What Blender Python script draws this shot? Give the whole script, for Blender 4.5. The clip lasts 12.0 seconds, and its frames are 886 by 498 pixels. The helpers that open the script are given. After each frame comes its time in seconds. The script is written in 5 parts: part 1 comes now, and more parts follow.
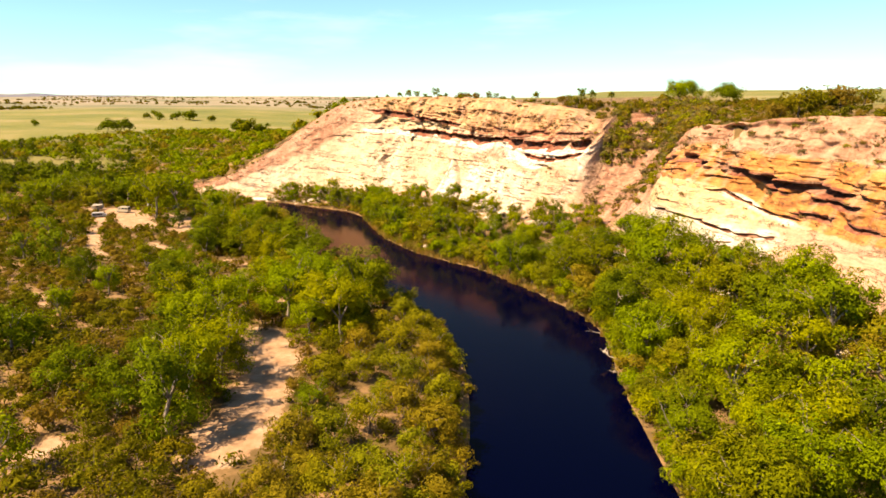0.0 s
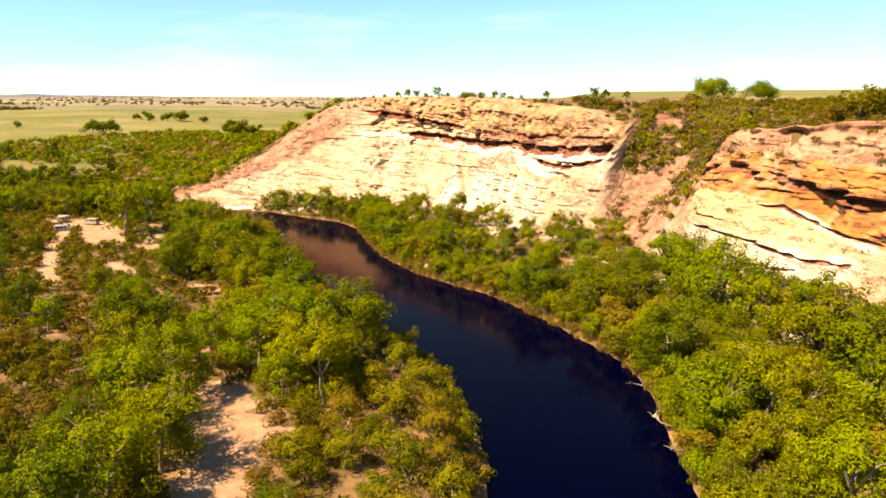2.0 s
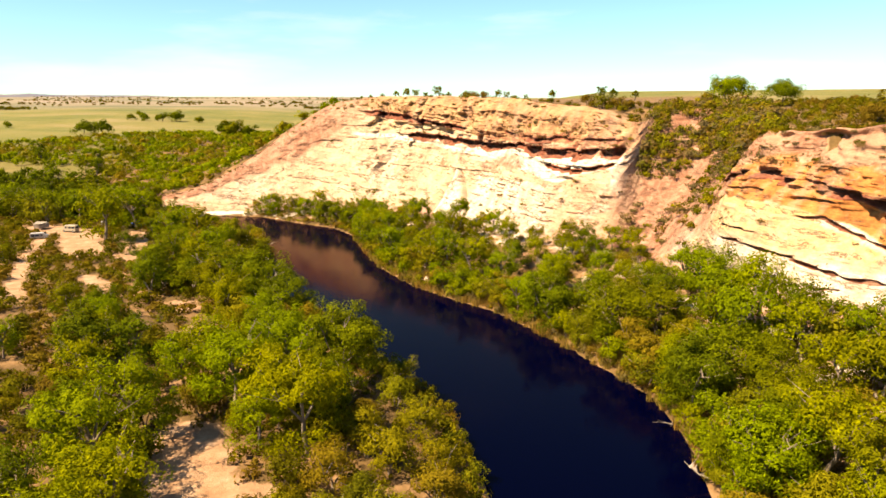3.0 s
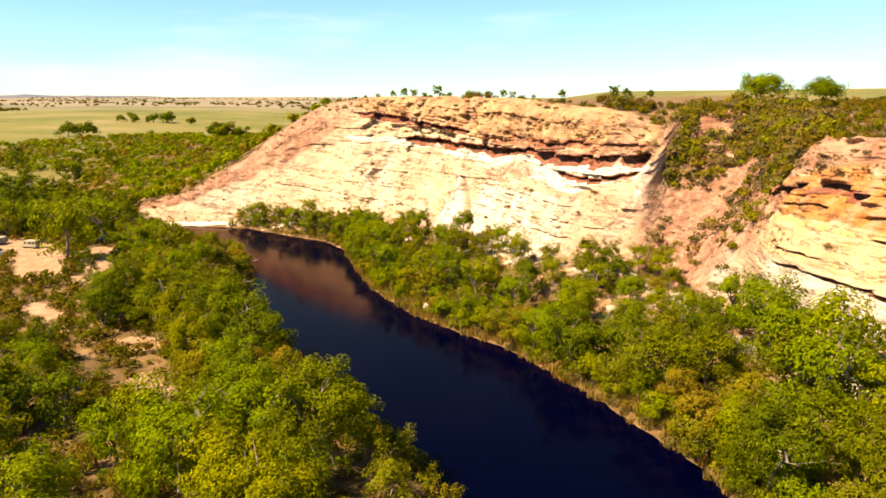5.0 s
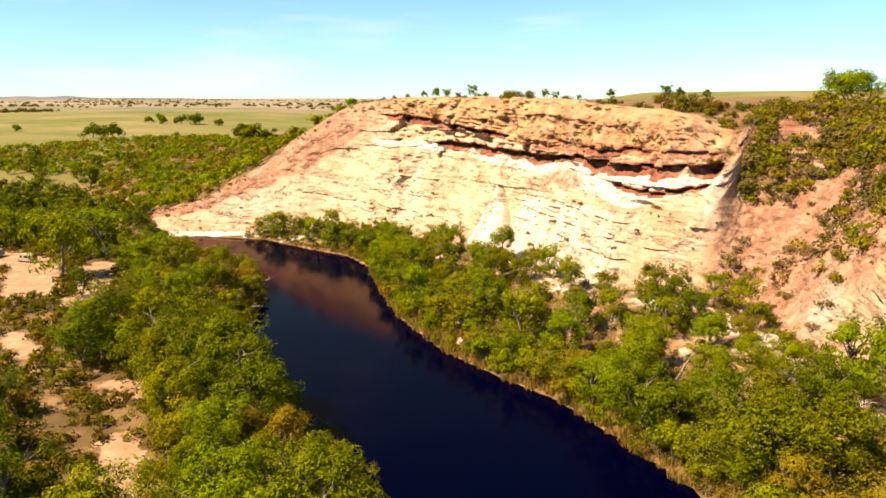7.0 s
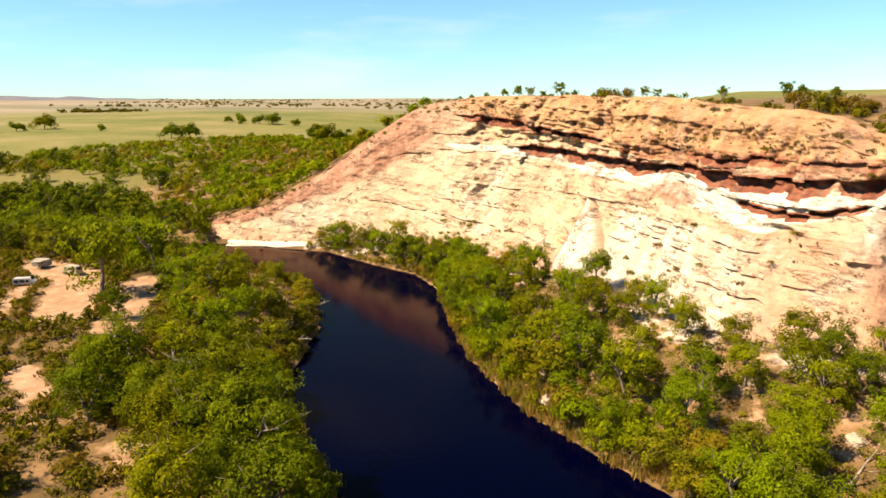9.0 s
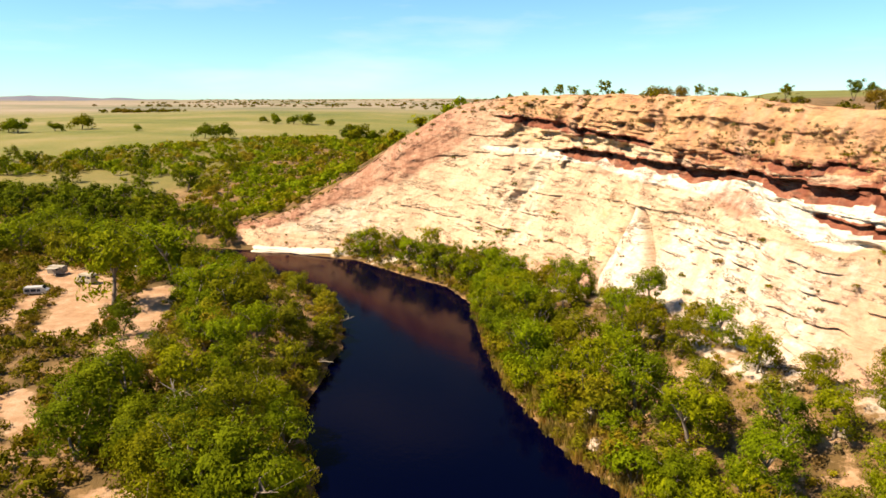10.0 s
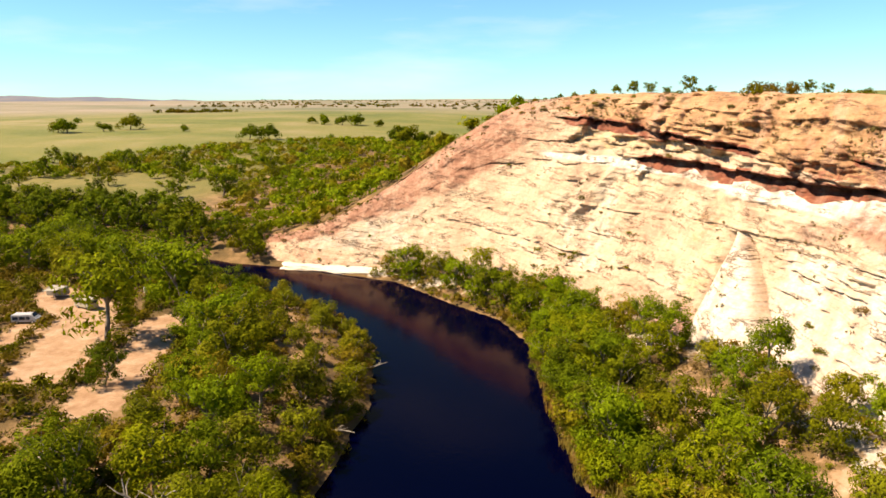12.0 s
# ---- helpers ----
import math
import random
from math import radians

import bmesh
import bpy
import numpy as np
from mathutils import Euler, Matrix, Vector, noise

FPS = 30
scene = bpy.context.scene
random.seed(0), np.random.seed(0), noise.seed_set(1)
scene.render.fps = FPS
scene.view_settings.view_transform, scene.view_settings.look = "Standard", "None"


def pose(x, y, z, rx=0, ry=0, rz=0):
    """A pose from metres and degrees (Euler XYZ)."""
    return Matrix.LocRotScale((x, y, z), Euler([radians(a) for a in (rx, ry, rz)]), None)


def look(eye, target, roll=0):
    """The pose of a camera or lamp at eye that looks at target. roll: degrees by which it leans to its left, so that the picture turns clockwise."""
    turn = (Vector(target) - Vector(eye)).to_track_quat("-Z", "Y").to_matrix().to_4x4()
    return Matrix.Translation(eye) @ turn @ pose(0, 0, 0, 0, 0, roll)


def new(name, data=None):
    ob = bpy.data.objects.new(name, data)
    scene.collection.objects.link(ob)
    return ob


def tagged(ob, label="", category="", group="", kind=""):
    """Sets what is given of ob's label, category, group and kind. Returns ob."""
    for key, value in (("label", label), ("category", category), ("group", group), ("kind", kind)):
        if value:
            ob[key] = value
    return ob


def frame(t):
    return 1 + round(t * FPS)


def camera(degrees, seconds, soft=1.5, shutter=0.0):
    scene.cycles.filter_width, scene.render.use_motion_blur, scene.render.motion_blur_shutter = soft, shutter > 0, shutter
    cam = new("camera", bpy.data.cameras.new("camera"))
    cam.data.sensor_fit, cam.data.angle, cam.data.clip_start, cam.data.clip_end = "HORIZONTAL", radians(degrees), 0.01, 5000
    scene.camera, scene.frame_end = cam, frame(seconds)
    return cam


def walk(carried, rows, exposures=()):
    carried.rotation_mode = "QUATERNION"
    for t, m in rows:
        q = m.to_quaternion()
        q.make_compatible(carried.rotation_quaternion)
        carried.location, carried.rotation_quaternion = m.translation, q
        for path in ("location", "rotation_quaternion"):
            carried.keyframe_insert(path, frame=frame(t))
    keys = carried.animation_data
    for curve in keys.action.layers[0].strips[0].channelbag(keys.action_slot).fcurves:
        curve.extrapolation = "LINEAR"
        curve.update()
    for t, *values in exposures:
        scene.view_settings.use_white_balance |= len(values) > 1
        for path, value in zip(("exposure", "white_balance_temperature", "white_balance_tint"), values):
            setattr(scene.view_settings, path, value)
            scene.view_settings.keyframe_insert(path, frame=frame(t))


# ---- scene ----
cam = camera(66.4, 12.0, 1.6)
METRES, EYE, TILT, LEAN, TURN = 140.0, 44.0, -12.6, 0.0, 0.0
ROWS = [
    (0.0, 0.0, 0.0, 0.0, -0.0, 0.0, -0.0),
    (0.5, -0.0026, 0.0418, 0.0087, -0.02, 0.03, 0.02),
    (1.0, -0.0049, 0.0854, 0.0178, -0.05, 0.07, 0.02),
    (1.5, -0.0072, 0.1279, 0.0271, -0.07, 0.08, 0.03),
    (2.0, -0.0086, 0.1698, 0.036, -0.08, 0.04, 0.03),
    (2.5, -0.0099, 0.2184, 0.0465, -0.08, 0.01, 0.04),
    (3.0, -0.0109, 0.2605, 0.0556, -0.11, 0.03, 0.03),
    (5.0, -0.0148, 0.4065, 0.0888, -0.18, 0.04, 0.13),
    (5.5, -0.0166, 0.4378, 0.0954, 0.16, 0.07, 0.04),
    (6.0, -0.0192, 0.4761, 0.1032, 0.66, 0.1, -0.07),
    (6.5, -0.0224, 0.5155, 0.1114, 1.3, 0.13, -0.19),
    (7.0, -0.0256, 0.5539, 0.1196, 2.29, 0.15, -0.42),
    (9.0, -0.0413, 0.7163, 0.1547, 8.63, 0.02, -1.74),
    (9.5, -0.0472, 0.7575, 0.1631, 10.22, -0.02, -2.07),
    (10.0, -0.0547, 0.8003, 0.1722, 11.55, -0.07, -2.36),
    (10.5, -0.0633, 0.8418, 0.1809, 12.65, -0.12, -2.59),
    (11.0, -0.0728, 0.8839, 0.1896, 14.04, -0.17, -2.88),
    (11.5, -0.0837, 0.926, 0.1986, 15.0, -0.21, -3.09),
    (12.0, -0.0962, 0.9705, 0.2079, 15.77, -0.24, -3.25),
]
walk(cam, [(t, pose(0, 0, EYE, TILT, LEAN, TURN) @ pose(METRES * x, METRES * y, METRES * z, 90 + pitch, roll, yaw)) for t, x, y, z, yaw, pitch, roll in ROWS],
     [(0.0, 1.77, 8350, 19), (3.0, 1.73, 8350, 19), (6.5, 1.64, 8150, 19), (9.0, 1.50, 7500, 16), (12.0, 1.47, 7100, 15)])

# ---------------------------------------------------------------- world, sun, exposure
SUN_FROM = Vector((-0.86, -0.42, 1.22)).normalized()
world = bpy.data.worlds.new("sky")
scene.world = world
world.use_nodes = True
wn, wl = world.node_tree.nodes, world.node_tree.links
sky = wn.new("ShaderNodeTexSky")
sky.sky_type = "NISHITA"
sky.sun_disc = False
sky.sun_elevation = math.asin(SUN_FROM.z)
sky.sun_rotation = math.atan2(SUN_FROM.x, SUN_FROM.y)
sky.air_density, sky.dust_density, sky.ozone_density = 1.0, 0.0, 1.0
tint = wn.new("ShaderNodeMix")
tint.data_type, tint.blend_type = "RGBA", "MULTIPLY"
tint.inputs[0].default_value, tint.inputs[7].default_value = 1.0, (0.56, 1.0, 1.36, 1)
wl.new(sky.outputs[0], tint.inputs[6])
# thin high cloud
coords = wn.new("ShaderNodeTexCoord")
squash = wn.new("ShaderNodeMapping")
squash.inputs["Scale"].default_value = (1.6, 1.6, 9.0)
wl.new(coords.outputs["Generated"], squash.inputs[0])
wisps = wn.new("ShaderNodeTexNoise")
wisps.inputs["Scale"].default_value, wisps.inputs["Detail"].default_value, wisps.inputs["Roughness"].default_value = 1.7, 7.0, 0.55
wl.new(squash.outputs[0], wisps.inputs["Vector"])
thin = wn.new("ShaderNodeMapRange")
thin.inputs["From Min"].default_value, thin.inputs["From Max"].default_value, thin.inputs["To Max"].default_value = 0.52, 0.80, 0.55
wl.new(wisps.outputs[0], thin.inputs["Value"])
veil = wn.new("ShaderNodeMix")
veil.data_type = "RGBA"
veil.inputs[7].default_value = (6.5, 7.6, 8.2, 1)
wl.new(thin.outputs[0], veil.inputs[0])
wl.new(tint.outputs[2], veil.inputs[6])
wl.new(veil.outputs[2], wn["Background"].inputs[0])
wn["Background"].inputs[1].default_value = 0.052
lamp = bpy.data.lights.new("sun", "SUN")
lamp.energy, lamp.angle, lamp.color = 5.0, radians(0.53), (1.0, 0.915, 0.76)
sun = new("sun", lamp)
sun.matrix_world = look(SUN_FROM * 300, (0, 0, 0))


# ---------------------------------------------------------------- numeric helpers
def hash2(ix, iy, seed):
    h = (ix.astype(np.int64) * 374761393 + iy.astype(np.int64) * 668265263 + seed * 1442695041) & 0x7FFFFFFF
    h = ((h ^ (h >> 13)) * 1274126177) & 0x7FFFFFFF
    return ((h ^ (h >> 16)) & 0xFFFF) / 65535.0


def vnoise(x, y, seed=0):
    """Smooth noise 0..1 on a grid of unit cells."""
    x, y = np.asarray(x, float), np.asarray(y, float)
    ix, iy = np.floor(x), np.floor(y)
    fx, fy = x - ix, y - iy
    fx, fy = fx * fx * (3 - 2 * fx), fy * fy * (3 - 2 * fy)
    a, b = hash2(ix, iy, seed), hash2(ix + 1, iy, seed)
    c, d = hash2(ix, iy + 1, seed), hash2(ix + 1, iy + 1, seed)
    return (a + (b - a) * fx) * (1 - fy) + (c + (d - c) * fx) * fy


def fbm(x, y, seed=0, octaves=4):
    total, amp, norm = 0.0, 1.0, 0.0
    for k in range(octaves):
        total = total + amp * vnoise(x * 2 ** k, y * 2 ** k, seed + 17 * k)
        norm += amp
        amp *= 0.5
    return total / norm


def smooth(a, b, x):
    t = np.clip((np.asarray(x, float) - a) / (b - a), 0, 1)
    return t * t * (3 - 2 * t)


def near_line(px, py, line, values=None):
    """Distance to an open polyline and the value interpolated at the nearest place."""
    best, val = np.full(px.shape, 1e18), np.zeros(px.shape)
    for k in range(len(line) - 1):
        (ax, ay), (bx, by) = line[k], line[k + 1]
        dx, dy = bx - ax, by - ay
        t = np.clip(((px - ax) * dx + (py - ay) * dy) / (dx * dx + dy * dy + 1e-9), 0, 1)
        d = (px - ax - t * dx) ** 2 + (py - ay - t * dy) ** 2
        closer = d < best
        best = np.where(closer, d, best)
        if values is not None:
            val = np.where(closer, values[k] + t * (values[k + 1] - values[k]), val)
    return np.sqrt(best), val


def inside(px, py, poly):
    odd = np.zeros(px.shape, bool)
    for k in range(len(poly)):
        (ax, ay), (bx, by) = poly[k - 1], poly[k]
        if ay == by:
            continue
        odd ^= ((ay > py) != (by > py)) & (px < (bx - ax) * (py - ay) / (by - ay) + ax)
    return odd


def mesh_of(name, verts, faces, mat, shade=False, attrs=None):
    """A mesh from arrays of vertices and of three- or four-cornered faces."""
    verts, faces = np.asarray(verts, np.float32), np.asarray(faces, np.int32)
    me = bpy.data.meshes.new(name)
    n, k = faces.shape
    me.vertices.add(len(verts))
    me.vertices.foreach_set("co", verts.ravel())
    me.loops.add(n * k)
    me.loops.foreach_set("vertex_index", faces.ravel())
    me.polygons.add(n)
    me.polygons.foreach_set("loop_start", np.arange(0, n * k, k, dtype=np.int32))
    me.update(calc_edges=True)
    me.validate()
    if shade:
        me.polygons.foreach_set("use_smooth", np.ones(len(me.polygons), bool))
    for key, value in (attrs or {}).items():
        me.attributes.new(key, "FLOAT", "POINT").data.foreach_set("value", np.asarray(value, np.float32))
    me.materials.append(mat)
    return me


def grid_faces(rows, cols):
    i = (np.arange(rows - 1)[:, None] * cols + np.arange(cols - 1)[None, :]).ravel()
    return np.stack([i, i + 1, i + cols + 1, i + cols], 1)


# ---------------------------------------------------------------- materials
def material(name, rough=0.8):
    mat = bpy.data.materials.new(name)
    mat.use_nodes = True
    b = mat.node_tree.nodes["Principled BSDF"]
    b.inputs["Roughness"].default_value = rough
    b.inputs["Specular IOR Level"].default_value = 0.25
    return mat, mat.node_tree.nodes, mat.node_tree.links, b


def node(nodes, kind, **values):
    n = nodes.new(kind)
    for key, value in values.items():
        n.inputs[key.replace("_", " ")].default_value = value
    return n


def ramp(nodes, links, source, stops):
    r = nodes.new("ShaderNodeValToRGB")
    e = r.color_ramp.elements
    while len(e) < len(stops):
        e.new(0.5)
    for el, (p, c) in zip(e, stops):
        el.position, el.color = p, (*c, 1)
    links.new(source, r.inputs[0])
    return r.outputs[0]


def mix(nodes, links, a, b, fac, mode="MIX"):
    m = nodes.new("ShaderNodeMix")
    m.data_type, m.blend_type = "RGBA", mode
    for sock, v in ((m.inputs[0], fac), (m.inputs[6], a), (m.inputs[7], b)):
        if isinstance(v, (int, float)):
            sock.default_value = v
        elif isinstance(v, tuple):
            sock.default_value = (*v, 1)
        else:
            links.new(v, sock)
    return m.outputs[2]


def noise_at(nodes, links, scale, detail=6.0, rough=0.6, stretch=None):
    geo = nodes.new("ShaderNodeNewGeometry")
    src = geo.outputs["Position"]
    if stretch:
        m = nodes.new("ShaderNodeMapping")
        m.inputs["Scale"].default_value = stretch
        links.new(src, m.inputs[0])
        src = m.outputs[0]
    n = node(nodes, "ShaderNodeTexNoise", Scale=scale, Detail=detail, Roughness=rough)
    links.new(src, n.inputs["Vector"])
    return n.outputs[0]


def arith(nodes, links, op, a, b=0.0):
    m = nodes.new("ShaderNodeMath")
    m.operation = op
    for sock, v in zip(m.inputs, (a, b)):
        if isinstance(v, (int, float)):
            sock.default_value = v
        else:
            links.new(v, sock)
    return m.outputs[0]


def attribute(nodes, name):
    a = nodes.new("ShaderNodeAttribute")
    a.attribute_name = name
    return a.outputs["Fac"]


def bump(nodes, links, b, height, strength, distance):
    n = node(nodes, "ShaderNodeBump", Strength=strength, Distance=distance)
    links.new(height, n.inputs["Height"])
    links.new(n.outputs[0], b.inputs["Normal"])


def foliage(name, dark, light, dry=None, dry_share=0.0):
    mat, n, l, b = material(name, 0.8)
    b.inputs["Specular IOR Level"].default_value = 0.03
    geo, info = n.new("ShaderNodeNewGeometry"), n.new("ShaderNodeObjectInfo")
    patchy = arith(n, l, "ADD", arith(n, l, "MULTIPLY", geo.outputs["Random Per Island"], 0.3), arith(n, l, "MULTIPLY", noise_at(n, l, 0.75, 3, 0.6), 0.75))
    col = ramp(n, l, patchy, [(0.22, dark), (0.5, tuple(0.5 * p + 0.5 * q for p, q in zip(dark, light))), (0.80, light)])
    if dry:
        pick = ramp(n, l, arith(n, l, "FRACT", arith(n, l, "ADD", info.outputs["Random"], attribute(n, "vary"))), [(1 - dry_share, (0, 0, 0)), (min(1.0, 1.05 - dry_share), (1, 1, 1))])
        col = mix(n, l, col, dry, arith(n, l, "MULTIPLY", pick, 0.5))
    mixed = arith(n, l, "FRACT", arith(n, l, "ADD", info.outputs["Random"], attribute(n, "vary")))
    shift = ramp(n, l, mixed, [(0.0, (0.58, 0.68, 0.80)), (0.35, (0.90, 1.05, 0.95)), (0.7, (1.02, 1.02, 0.95)), (1.0, (1.12, 1.0, 0.9))])
    col = mix(n, l, col, shift, 1.0, "MULTIPLY")
    l.new(col, b.inputs["Base Color"])
    tr = n.new("ShaderNodeBsdfTranslucent")
    l.new(col, tr.inputs["Color"])
    ms = node(n, "ShaderNodeMixShader", Fac=0.38)
    l.new(b.outputs[0], ms.inputs[1])
    l.new(tr.outputs[0], ms.inputs[2])
    l.new(ms.outputs[0], n["Material Output"].inputs[0])
    return mat


def cliff_material():
    """Pale sandstone with its washes, beds, soil and red iron-stained ledges, each where its share says."""
    mat, n, l, b = material("cliff_rock", 0.9)
    ragged = arith(n, l, "MULTIPLY", arith(n, l, "SUBTRACT", noise_at(n, l, 0.45, 9, 0.7), 0.5), 1.5)

    def share(name, lo=0.35, hi=0.65):
        return ramp(n, l, arith(n, l, "ADD", attribute(n, name), ragged), [(lo, (0, 0, 0)), (hi, (1, 1, 1))])

    col = ramp(n, l, noise_at(n, l, 0.13, 7, 0.65), [(0.30, (0.315, 0.195, 0.118)), (0.45, (0.375, 0.265, 0.163)), (0.58, (0.405, 0.305, 0.192)), (0.72, (0.440, 0.365, 0.255))])
    rosy = ramp(n, l, noise_at(n, l, 0.16, 5), [(0.50, (0, 0, 0)), (0.70, (1, 1, 1))])
    col = mix(n, l, col, (0.34, 0.190, 0.110), arith(n, l, "MULTIPLY", rosy, 0.55))
    col = mix(n, l, col, (0.42, 0.285, 0.110), share("yellow", 0.3, 0.8))
    col = mix(n, l, col, (0.32, 0.175, 0.100), arith(n, l, "MULTIPLY", share("pink", 0.25, 0.9), 0.85))
    col = mix(n, l, col, (0.485, 0.430, 0.335), share("white", 0.25, 0.75))
    soil = ramp(n, l, noise_at(n, l, 0.2, 8, 0.7), [(0.30, (0.215, 0.094, 0.046)), (0.46, (0.290, 0.152, 0.070)), (0.58, (0.350, 0.205, 0.094)), (0.72, (0.400, 0.275, 0.155))])
    col = mix(n, l, col, soil, share("cap", 0.3, 0.6))
    rust = ramp(n, l, noise_at(n, l, 0.3, 7, 0.7), [(0.32, (0.20, 0.064, 0.018)), (0.5, (0.32, 0.125, 0.030)), (0.68, (0.40, 0.195, 0.055))])
    col = mix(n, l, col, rust, share("orange", 0.3, 0.6))
    iron = ramp(n, l, noise_at(n, l, 0.5, 7, 0.7), [(0.32, (0.105, 0.030, 0.016)), (0.55, (0.185, 0.058, 0.028)), (0.72, (0.27, 0.115, 0.055))])
    col = mix(n, l, col, iron, share("maroon", 0.35, 0.6))
    scree = ramp(n, l, noise_at(n, l, 0.35, 8, 0.7), [(0.32, (0.155, 0.058, 0.030)), (0.5, (0.225, 0.098, 0.054)), (0.68, (0.34, 0.185, 0.115))])
    col = mix(n, l, col, scree, arith(n, l, "MULTIPLY", share("red", 0.2, 0.9), 0.92))
    bed = n.new("ShaderNodeCombineXYZ")
    l.new(attribute(n, "along"), bed.inputs[0])
    l.new(attribute(n, "lay"), bed.inputs[1])

    def in_beds(scale, stretch, detail=5.0, rough=0.6):
        m = n.new("ShaderNodeMapping")
        m.inputs["Scale"].default_value = (*stretch, 1)
        l.new(bed.outputs[0], m.inputs[0])
        t = node(n, "ShaderNodeTexNoise", Scale=scale, Detail=detail, Roughness=rough)
        l.new(m.outputs[0], t.inputs["Vector"])
        return t.outputs[0]

    bands = in_beds(1.0, (0.06, 1.4), 4, 0.7)
    # pinkish washes that run down the face between the flutes
    wash = ramp(n, l, in_beds(1.0, (0.26, 0.055), 6, 0.62), [(0.50, (0, 0, 0)), (0.64, (1, 1, 1))])
    col = mix(n, l, col, (0.36, 0.215, 0.135), arith(n, l, "MULTIPLY", wash, 0.55))
    # hairline cracks along the beds, open only here and there
    line = arith(n, l, "ABSOLUTE", arith(n, l, "SUBTRACT", in_beds(1.0, (0.14, 0.55), 6, 0.75), 0.5))
    gate = ramp(n, l, in_beds(0.35, (0.3, 1.6), 3), [(0.50, (0, 0, 0)), (0.57, (1, 1, 1))])
    crack = mix(n, l, (0, 0, 0), ramp(n, l, line, [(0.008, (1, 1, 1)), (0.024, (0, 0, 0))]), gate)
    col = mix(n, l, col, (0.10, 0.055, 0.03), arith(n, l, "MULTIPLY", crack, 0.85))
    band = ramp(n, l, bands, [(0.34, (0.66, 0.53, 0.43)), (0.45, (1, 1, 1)), (0.62, (1.0, 1.0, 1.0)), (0.75, (1.10, 1.06, 1.0))])
    col = mix(n, l, col, band, 0.40, "MULTIPLY")
    grain = ramp(n, l, noise_at(n, l, 1.4, 8, 0.7), [(0.3, (0.72, 0.66, 0.58)), (0.55, (1, 1, 1)), (0.8, (1.10, 1.09, 1.06))])
    col = mix(n, l, col, grain, 0.7, "MULTIPLY")
    l.new(col, b.inputs["Base Color"])
    bump(n, l, b, arith(n, l, "ADD", noise_at(n, l, 0.9, 9, 0.72), arith(n, l, "SUBTRACT", bands, crack)), 0.6, 0.55)
    return mat


def ground_material():
    mat, n, l, b = material("dry_soil", 0.95)
    sand, field = attribute(n, "sand"), attribute(n, "field")
    soil = ramp(n, l, noise_at(n, l, 0.12, 8, 0.65), [(0.25, (0.045, 0.028, 0.007)), (0.46, (0.095, 0.055, 0.016)), (0.58, (0.175, 0.098, 0.038)), (0.76, (0.27, 0.160, 0.078))])
    bare = ramp(n, l, noise_at(n, l, 0.35, 8, 0.7), [(0.3, (0.195, 0.098, 0.045)), (0.5, (0.275, 0.160, 0.083)), (0.62, (0.33, 0.21, 0.122)), (0.8, (0.42, 0.31, 0.21))])
    grass = ramp(n, l, noise_at(n, l, 0.010, 8, 0.6), [(0.32, (0.066, 0.074, 0.009)), (0.44, (0.098, 0.097, 0.015)), (0.56, (0.140, 0.119, 0.030)), (0.70, (0.200, 0.150, 0.070))])
    streak = ramp(n, l, noise_at(n, l, 0.05, 4, 0.6, (0.25, 1.0, 1.0)), [(0.35, (0.88, 0.92, 0.85)), (0.7, (1.1, 1.06, 1.0))])
    grass = mix(n, l, grass, streak, 0.8, "MULTIPLY")
    edge = arith(n, l, "ADD", sand, arith(n, l, "MULTIPLY", arith(n, l, "SUBTRACT", noise_at(n, l, 0.22, 8, 0.7), 0.5), 2.2))
    col = mix(n, l, soil, bare, ramp(n, l, edge, [(0.42, (0, 0, 0)), (0.6, (1, 1, 1))]))
    chalk = arith(n, l, "ADD", attribute(n, "scree"), arith(n, l, "MULTIPLY", arith(n, l, "SUBTRACT", noise_at(n, l, 0.16, 8, 0.7), 0.5), 2.0))
    col = mix(n, l, col, (0.42, 0.345, 0.26), ramp(n, l, chalk, [(0.45, (0, 0, 0)), (0.7, (1, 1, 1))]))
    stubble = ramp(n, l, noise_at(n, l, 0.0035, 6, 0.6, (0.5, 1.0, 1.0)), [(0.35, (0.085, 0.085, 0.040)), (0.5, (0.175, 0.140, 0.085)), (0.62, (0.24, 0.175, 0.125)), (0.75, (0.12, 0.115, 0.05))])
    grass = mix(n, l, grass, stubble, attribute(n, "distant"))
    col = mix(n, l, col, grass, field)
    l.new(col, b.inputs["Base Color"])
    bump(n, l, b, noise_at(n, l, 1.5, 8, 0.7), 0.6, 0.4)
    return mat


def water_material():
    """Dark still water: the navy base colour paints in mirrored sky; reflections come back warmer."""
    mat, n, l, b = material("river_water", 0.3)
    b.inputs["Base Color"].default_value = (0.0, 0.0002, 0.0048, 1)
    b.inputs["Specular IOR Level"].default_value = 0.0
    gloss = node(n, "ShaderNodeBsdfGlossy", Color=(1.0, 0.70, 0.44, 1), Roughness=0.09)
    edge = node(n, "ShaderNodeFresnel", IOR=1.36)
    ripple = node(n, "ShaderNodeBump", Strength=0.07, Distance=0.2)
    l.new(noise_at(n, l, 0.9, 3), ripple.inputs["Height"])
    l.new(ripple.outputs[0], gloss.inputs["Normal"])
    both = n.new("ShaderNodeMixShader")
    l.new(arith(n, l, "POWER", edge.outputs[0], 1.5), both.inputs[0])
    l.new(b.outputs[0], both.inputs[1])
    l.new(gloss.outputs[0], both.inputs[2])
    l.new(both.outputs[0], n["Material Output"].inputs[0])
    return mat


